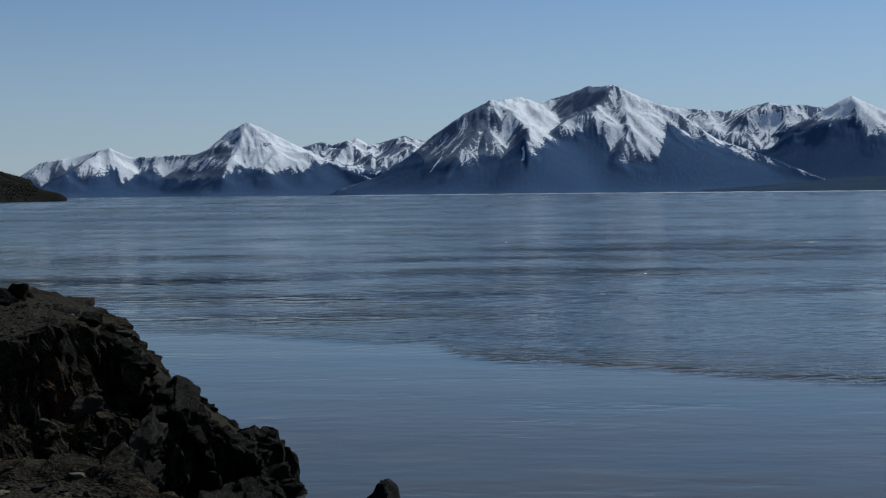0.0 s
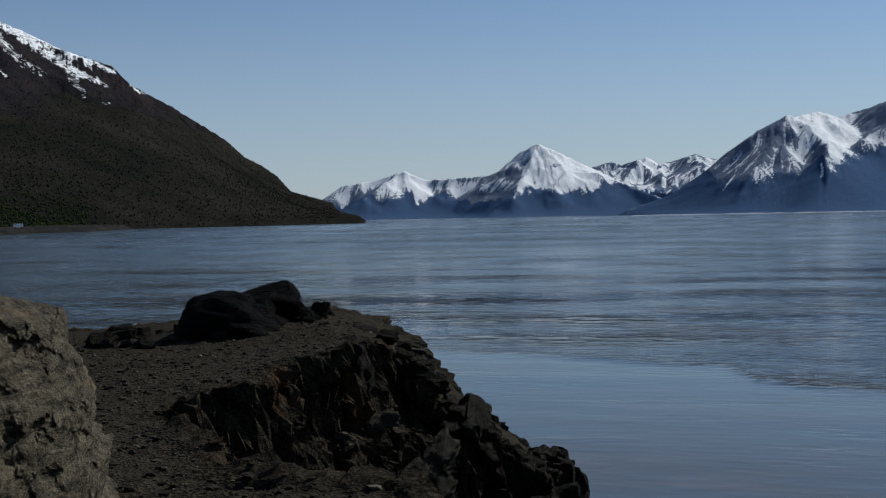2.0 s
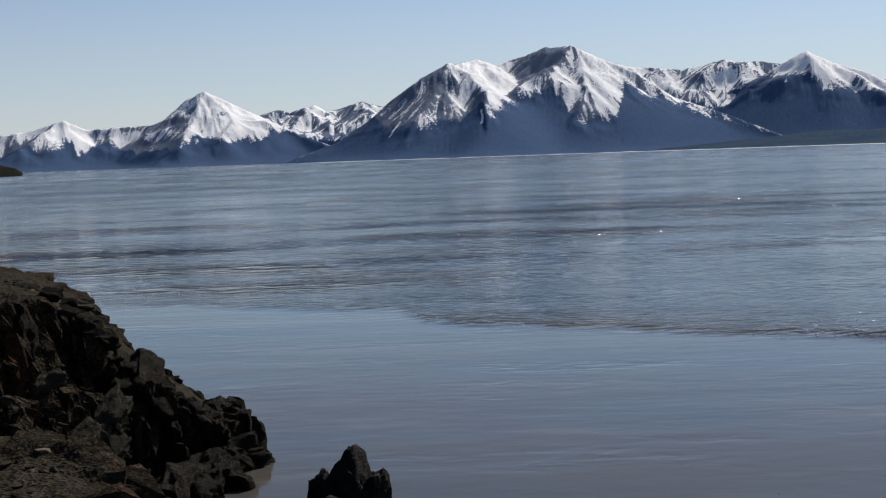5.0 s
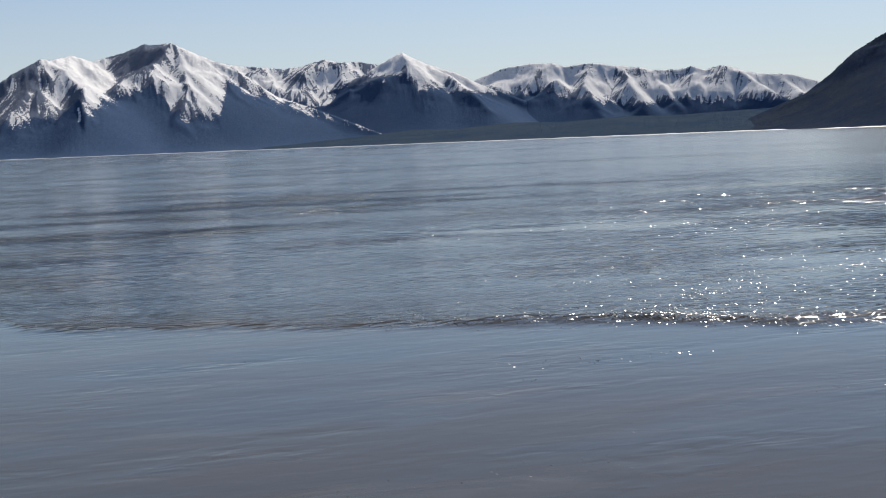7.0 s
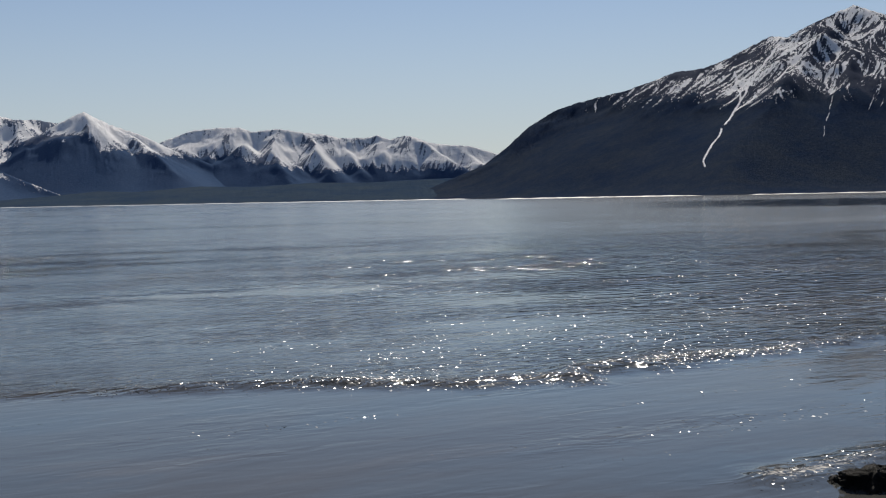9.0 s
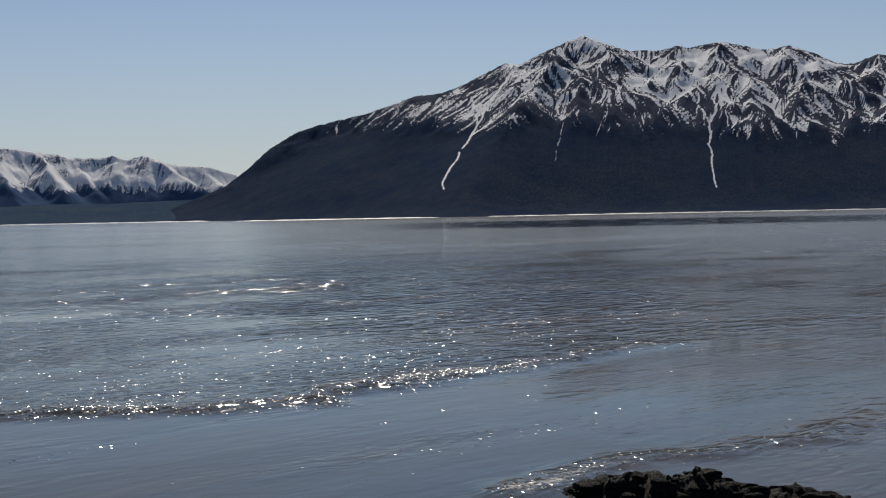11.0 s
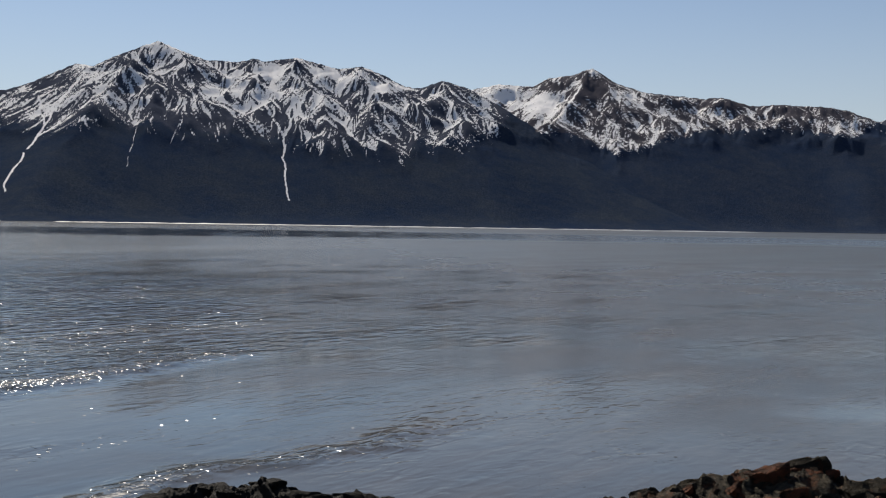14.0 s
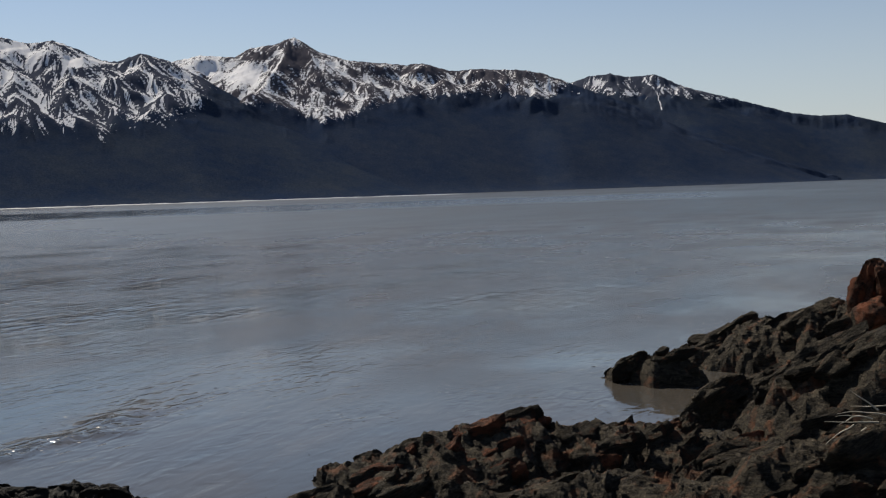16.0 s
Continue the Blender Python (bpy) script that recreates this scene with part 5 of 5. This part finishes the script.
ISLET = [([(48, 27.6, 0.0), (49, 27.4, 0.22), (50.5, 27.2, 0.36), (51.7, 27, 0.48), (53.8, 27, 0.54), (54.5, 27, 0.42), (55.5, 26.8, 0.3), (57.2, 26.6, 0.4), (57.7, 26.5, 0.24), (58.9, 26.2, 0.2), (59.8, 26, 0.36), (61, 26, 0.15), (62, 25.5, -0.3)], 2.0)]
islet = outcrop("rock_islet", "low black rock islet washed by the tide", 21.5, 15.5)
islet_height = broken(ISLET, 1.3, 12.0, 0.32)
bedrock((21.5, 15.6), (8, 9), 0.05, islet_height, ROCK_WET, islet)


def along(points, spread):
    line = spine(points)

    def sample(r):
        i = r.randrange(len(line) - 1)
        s = r.random()
        p = line[i] * (1 - s) + line[i + 1] * s
        return p[0] + r.uniform(-spread, spread) * 1.5, p[1] + r.uniform(-spread, spread) * 1.5
    return sample


scatter(islet, ROCKS_WET, islet_height, along(ISLET[0][0], 0.5), 110, 0.07, 0.26, -54, 21, 1.8, 0, 0.8, 24, 0.7, 8)

POINT = [
    ([(69.2, 25.0, -0.3), (70.4, 25.6, 0.3), (71.9, 26.3, 0.6), (75.3, 27.5, 0.8), (76.8, 28, 0.9), (78.3, 28, 0.6), (80.8, 28, 0.72), (84.5, 28, 0.68), (86.7, 27.5, 0.5), (90, 26, 0.8)], 3.4),
    ([(71.5, 23.0, -0.1), (76, 24.2, 0.3), (82, 24.2, 0.45), (88, 23.5, 0.6)], 3.2),
    ([(88, 24.5, 0.8), (91, 24, 1.35), (95, 23.5, 2.0), (99, 23, 2.6)], 3.6),
    ([(85, 33, 0.1), (87.5, 32.5, 1.1), (89, 32, 1.4), (89.8, 31.5, 1.1)], 1.7),
    ([(90.3, 30.5, 1.6), (91.1, 30, 2.1), (94, 29, 2.5), (99, 28, 3.0)], 2.6),
    ([(85.7, 45, 0.2), (86.9, 43.5, 0.95), (88.8, 42.5, 1.5), (90.9, 41.5, 2.1), (91.7, 41, 1.8), (96, 39, 2.0)], 3.0),
    ([(92.2, 40.5, 2.7), (92.8, 40, 3.55), (94.5, 40, 3.4), (97, 39, 2.6)], 1.1)]
shore = outcrop("rock_point", "brown greywacke point with rust-red crests", 32, 1)
point_height = broken(POINT, 0.9, 15.0, 0.62)
bedrock((32, 2.0), (28, 22), 0.07, point_height, ROCK_SHORE, shore)
for i, (points, width) in enumerate(POINT[:6]):
    scatter(shore, ROCKS_SHORE[:5] + ROCKS_RUST if i == 0 else ROCKS_SHORE, point_height, along(points, width * 0.3), (60, 20, 30, 16, 22, 32)[i], 0.22, (0.55, 0.6, 0.7, 0.65, 0.75, 0.8)[i], -84, 40 + i, 1.8, 0, 1.1, 18, 0.9, -24)
for i, (b, d, z, sx, sy, sz, turn) in enumerate([(92.5, 40.2, 2.5, 0.5, 0.5, 0.95, 20), (92.9, 40.0, 2.9, 0.55, 0.55, 0.9, 60), (93.5, 39.8, 2.7, 0.8, 0.7, 1.0, 10), (94.6, 39.6, 2.7, 0.9, 0.8, 1.0, 40), (93.0, 39.0, 2.0, 0.7, 0.6, 0.7, 30)]):
    x, y = polar(b, d)
    stone(shore, ROCKS_RUST[i % 4][0], x, y, z, sx, sy, sz, turn, 0, -12)
SKERRY = [([(80.6, 41, -0.35), (82.2, 40, 0.4), (82.9, 39.5, 0.65), (84.3, 39, 1.05), (84.8, 38.8, 0.6), (85.2, 38.6, -0.5)], 1.3)]
skerry = outcrop("rock_skerry", "tilted grey-brown skerry beside a sheltered muddy pool", 39, 4)
skerry_height = broken(SKERRY, 1.0, 18.0, 0.4)
bedrock((39, 4.4), (7, 9), 0.06, skerry_height, ROCK_SHORE, skerry)
scatter(skerry, ROCKS_SHORE, skerry_height, along(SKERRY[0][0][:5], 0.22), 22, 0.15, 0.5, -84, 61, 1.5, 0, 0.9, 20, 0.9, -22)


# ---- the bank under the eye ----
def bank():
    az = np.linspace(-180, 180, 120)
    r = np.concatenate([np.linspace(0.0005, 3, 8), np.linspace(4, 16, 14)])
    R, A = np.meshgrid(r, az, indexing="ij")
    X, Y = polar(A, R)
    X = X + 0.3
    back = smooth(60, 150, np.abs(A - 20))
    Z = 4.3 - 0.38 * np.clip(R - 1.2, 0, None) * (1 - 0.9 * back) + 0.1 * fbm(X * 0.7, Y * 0.7, 3.0, 4)
    tagged(new("ground", sheet("ground", X, Y, Z, GRAVEL, {"bare": np.zeros_like(X)})), "dark slate gravel bank above the water", "ground", kind="structure")


bank()


# ---- loose stones on the gravel ----
def pebbles():
    """Broken slate lying on the headland's top; too many to count."""
    r = np.random.RandomState(17)
    v0, f0 = BALLS[1]
    n = 9000
    b, d = r.uniform(-33, -15.5, n), 9.0 + 19.0 * r.random_sample(n) ** 0.8
    x, y = polar(b, d)
    q = inside(x[None], y[None], HEADLAND)[0]
    keep = q < -0.1
    x, y, n = x[keep], y[keep], int(keep.sum())
    z = headland_height(x[None], y[None])[0][0]
    s = 0.007 + 0.04 * r.random_sample(n) ** 6
    V = v0[None] * (1 + 0.35 * r.normal(size=(n, len(v0), 1)).clip(-1, 1)) * s[:, None, None] * np.array([1.3, 1.0, 0.55])
    a = r.uniform(0, 6.28, n)
    V = np.stack([V[..., 0] * np.cos(a)[:, None] - V[..., 1] * np.sin(a)[:, None], V[..., 0] * np.sin(a)[:, None] + V[..., 1] * np.cos(a)[:, None], V[..., 2]], -1)
    V += np.stack([x, y, z + 0.3 * s], -1)[:, None]
    F = (f0[None] + (np.arange(n) * len(v0))[:, None, None]).reshape(-1, 3)
    tagged(new("loose_stones", mesh_of("loose_stones", V.reshape(-1, 3), F, STONE_CHIPS, flat=True)), "scattered broken slate stones on the gravel", "stones", kind="stuff")


m, t, p = material("slate_chips")
geo = t.nodes.new("ShaderNodeNewGeometry")
chip = ramp(t, geo.outputs["Random Per Island"], [(0.0, (0.012, 0.01, 0.008)), (0.6, (0.032, 0.027, 0.02)), (0.9, (0.06, 0.05, 0.034)), (1.0, (0.17, 0.145, 0.105))])
t.links.new(mix(t, ramp(t, noise_of(t, coords(t, (1, 1, 1)), 60, 4), [(0.35, 0.5), (0.65, 0.0)]), chip, (0.02, 0.017, 0.014)), p.inputs["Base Color"])
p.inputs["Roughness"].default_value, p.inputs["Specular IOR Level"].default_value = 0.9, 0.05
STONE_CHIPS = m
pebbles()


# ---- shrubs and trees on the hill ----
def scrub(name, label, bearings, distances, count, sizes, top, mat, seed):
    r = np.random.RandomState(seed)
    v0 = np.array([(1, 0, 0), (0, 1, 0), (-1, 0, 0), (0, -1, 0), (0, 0, 1), (0, 0, -1)], float)
    f0 = np.array([(0, 1, 4), (1, 2, 4), (2, 3, 4), (3, 0, 4), (1, 0, 5), (2, 1, 5), (3, 2, 5), (0, 3, 5)])
    hill = next(o for o in bpy.data.objects if o.name.startswith("hill") and o.type == "MESH")
    V, F, k = [], [], 0
    for i in range(count):
        x, y = polar(bearings[0] + (bearings[1] - bearings[0]) * r.random_sample() ** 1.5, distances[0] + (distances[1] - distances[0]) * r.random_sample() ** 1.3)
        hit, place, normal, _ = hill.ray_cast((x, y, 900), (0, 0, -1))
        if not hit or place.z < 1 or place.z > top * (0.2 + 0.8 * r.random_sample() ** 3):
            continue
        s = r.uniform(*sizes)
        V.append(v0 * (1 + 0.3 * r.normal(size=(len(v0), 1)).clip(-1, 1)) * np.array([s * 0.7, s * 0.7, s * r.uniform(0.8, 1.6)]) + np.array([x, y, place.z + 0.5 * s]))
        F.append(f0 + k * len(v0))
        k += 1
    tagged(new(name, mesh_of(name, np.concatenate(V), np.concatenate(F), mat)), label, "scrub", kind="stuff")


def leafy(name, stops):
    m, t, p = material(name)
    geo = t.nodes.new("ShaderNodeNewGeometry")
    tint = ramp(t, geo.outputs["Random Per Island"], stops)
    t.links.new(mix(t, ramp(t, noise_of(t, coords(t, (1, 1, 1)), 0.8, 4), [(0.35, 0.5), (0.65, 0.0)]), tint, (0.015, 0.016, 0.012)), p.inputs["Base Color"])
    p.inputs["Roughness"].default_value, p.inputs["Specular IOR Level"].default_value = 1.0, 0.0
    return m


scrub("hillside_scrub", "leafless brown shrubs and dark spruces on the hillside", (-36, -19.4), (700, 3300), 24000, (0.4, 1.6), 420, leafy("leafless_scrub", [(0.0, (0.012, 0.015, 0.011)), (0.35, (0.024, 0.025, 0.019)), (1.0, (0.05, 0.043, 0.036))]), 23)
scrub("green_alders", "fresh green alder bushes at the hill's foot", (-36.5, -30.2), (850, 1450), 16000, (0.7, 1.6), 60, leafy("fresh_alder_leaf", [(0.0, (0.018, 0.03, 0.009)), (0.5, (0.028, 0.044, 0.012)), (1.0, (0.042, 0.06, 0.016))]), 29)


# ---- stony beach and road bench at the hill's foot ----
def bench():
    az = np.arange(-47, -18.3, 0.06)
    near = np.interp(az, [-47, -38, -34.9, -32.4, -30, -27.6, -24, -20.4, -18.5, -18.2], [380, 480, 640, 810, 860, 1250, 1500, 2200, 2700, 2750])
    w = np.linspace(0, 1, 12)
    W, A = np.meshgrid(w, az, indexing="ij")
    N = np.broadcast_to(near[None], W.shape)
    R = N * (1 + 0.02 * perlin(A * 1.5, 4.4)) + W * (250 + 0.1 * N)
    X, Y = polar(A, R)
    Z = -0.8 + 5.2 * smooth(0, 0.35, W) + 1.1 * fbm(X * 0.05, Y * 0.05, 3.0, 4) * (1 - smooth(0.4, 0.6, W)) - 6 * smooth(0.85, 1, W)
    tagged(new("beach", sheet("beach", X, Y, Z, BEACH)), "stony brown beach and road bench under the hill", "shore", kind="structure")


m, t, p = material("brown_beach_stone")
a = noise_of(t, coords(t, (1, 1, 1)), 0.05, 8, 0.7)
t.links.new(ramp(t, a, [(0.35, (0.006, 0.006, 0.005)), (0.55, (0.026, 0.023, 0.019)), (0.75, (0.06, 0.052, 0.043))]), p.inputs["Base Color"])
p.inputs["Roughness"].default_value, p.inputs["Specular IOR Level"].default_value = 0.95, 0.03
BEACH = m
bench()


# ---- bleached branches on the rocks ----
def twig(start, heading, length, seed):
    """A thin crooked stick as a tapering tube."""
    r = random.Random(seed)
    p, d = Vector(start), Vector(heading).normalized()
    rings, sides, steps = [], 5, 9
    for i in range(steps + 1):
        rad = 0.016 * (1 - 0.8 * i / steps)
        side = d.cross(Vector((0, 0, 1))).normalized()
        up = side.cross(d).normalized()
        rings.append([p + (side * math.cos(k * 2 * math.pi / sides) + up * math.sin(k * 2 * math.pi / sides)) * rad for k in range(sides)])
        d = (d + Vector((r.uniform(-1, 1), r.uniform(-1, 1), r.uniform(-0.8, 0.6))) * 0.22).normalized()
        p = p + d * (length / steps)
    verts = [v[:] for ring in rings for v in ring]
    faces = [(i * sides + k, i * sides + (k + 1) % sides, (i + 1) * sides + (k + 1) % sides, (i + 1) * sides + k) for i in range(steps) for k in range(sides)]
    return mesh_of("twig", verts, faces, TWIG)


m, t, p = material("bleached_dead_wood")
t.links.new(mix(t, noise_of(t, coords(t, (1, 1, 1)), 25, 5), (0.3, 0.26, 0.19), (0.62, 0.56, 0.44)), p.inputs["Base Color"])
p.inputs["Roughness"].default_value = 0.8
TWIG = m
branch = tagged(new("dead_branch"), "bleached dead branch with crooked twigs lying on rock", "branch")
bx, by = polar(93.0, 22.8)
branch.location = (bx, by, 1.75)
for i, (o, h, l) in enumerate([((0, 0, 0.1), (-0.2, 1, 0.1), 0.9), ((0, 0.1, 0.15), (-0.3, 0.8, 0.35), 0.7), ((0, -0.3, 0.2), (0, 1, 0.3), 1.0), ((0, 0.2, 0.0), (-0.4, 0.8, -0.4), 0.8), ((0, 0.0, 0.3), (0.1, 0.9, 0.6), 0.6), ((0, 0.4, 0.05), (-0.3, 0.6, -0.6), 0.6), ((0.1, -0.4, 0.4), (0, 1, -0.1), 0.9), ((0, 0.3, 0.2), (-0.2, 0.9, 0.0), 0.5)]):
    part("twig", twig(o, h, l, i), branch)


# ---- white van on the bench ----
def box(name, x, y, z, sx, sy, sz, mat, parent, bevel=0.0):
    bm = bmesh.new()
    bmesh.ops.create_cube(bm, size=1.0)
    bmesh.ops.scale(bm, vec=(sx, sy, sz), verts=bm.verts)
    if bevel:
        bmesh.ops.bevel(bm, geom=bm.edges[:], offset=bevel, segments=2, affect="EDGES")
    bmesh.ops.translate(bm, vec=(x, y, z), verts=bm.verts)
    me = bpy.data.meshes.new(name)
    bm.to_mesh(me)
    bm.free()
    me.materials.append(mat)
    return part(name, me, parent)


def plain(name, colour, rough):
    m, t, p = material(name)
    t.links.new(mix(t, noise_of(t, coords(t, (1, 1, 1)), 3, 4), colour, tuple(c * 0.85 for c in colour)), p.inputs["Base Color"])
    p.inputs["Roughness"].default_value = rough
    return m


VAN_PAINT, VAN_GLASS, VAN_TYRE = plain("white_van_paint", (0.8, 0.8, 0.78), 0.4), plain("dark_van_glass", (0.02, 0.025, 0.03), 0.1), plain("black_tyre", (0.02, 0.02, 0.02), 0.8)
van = tagged(new("van"), "small white van parked on the brown road bench", "vehicle")
vx, vy = polar(-33.1, 690)
beach = bpy.data.objects["beach"]
hit, place, _, _ = beach.ray_cast((vx, vy, 200), (0, 0, -1))
van.matrix_basis = pose(vx, vy, place.z if hit else 4.0, 0, 0, 33)
box("body", 0, 0, 1.25, 5.0, 2.0, 1.9, VAN_PAINT, van, 0.25)
box("windscreen", -2.3, 0, 1.75, 0.5, 1.7, 0.6, VAN_GLASS, van, 0.05)
box("window", -1.3, -0.985, 1.75, 1.0, 0.06, 0.55, VAN_GLASS, van)
for wx in (-1.6, 1.6):
    for wy in (-0.9, 0.9):
        bm = bmesh.new()
        bmesh.ops.create_cone(bm, cap_ends=True, segments=16, radius1=0.36, radius2=0.36, depth=0.24, matrix=Matrix.Translation((wx, wy, 0.36)) @ Matrix.Rotation(math.pi / 2, 4, "X"))
        me = bpy.data.meshes.new("wheel")
        bm.to_mesh(me)
        bm.free()
        me.materials.append(VAN_TYRE)
        part("wheel", me, van)
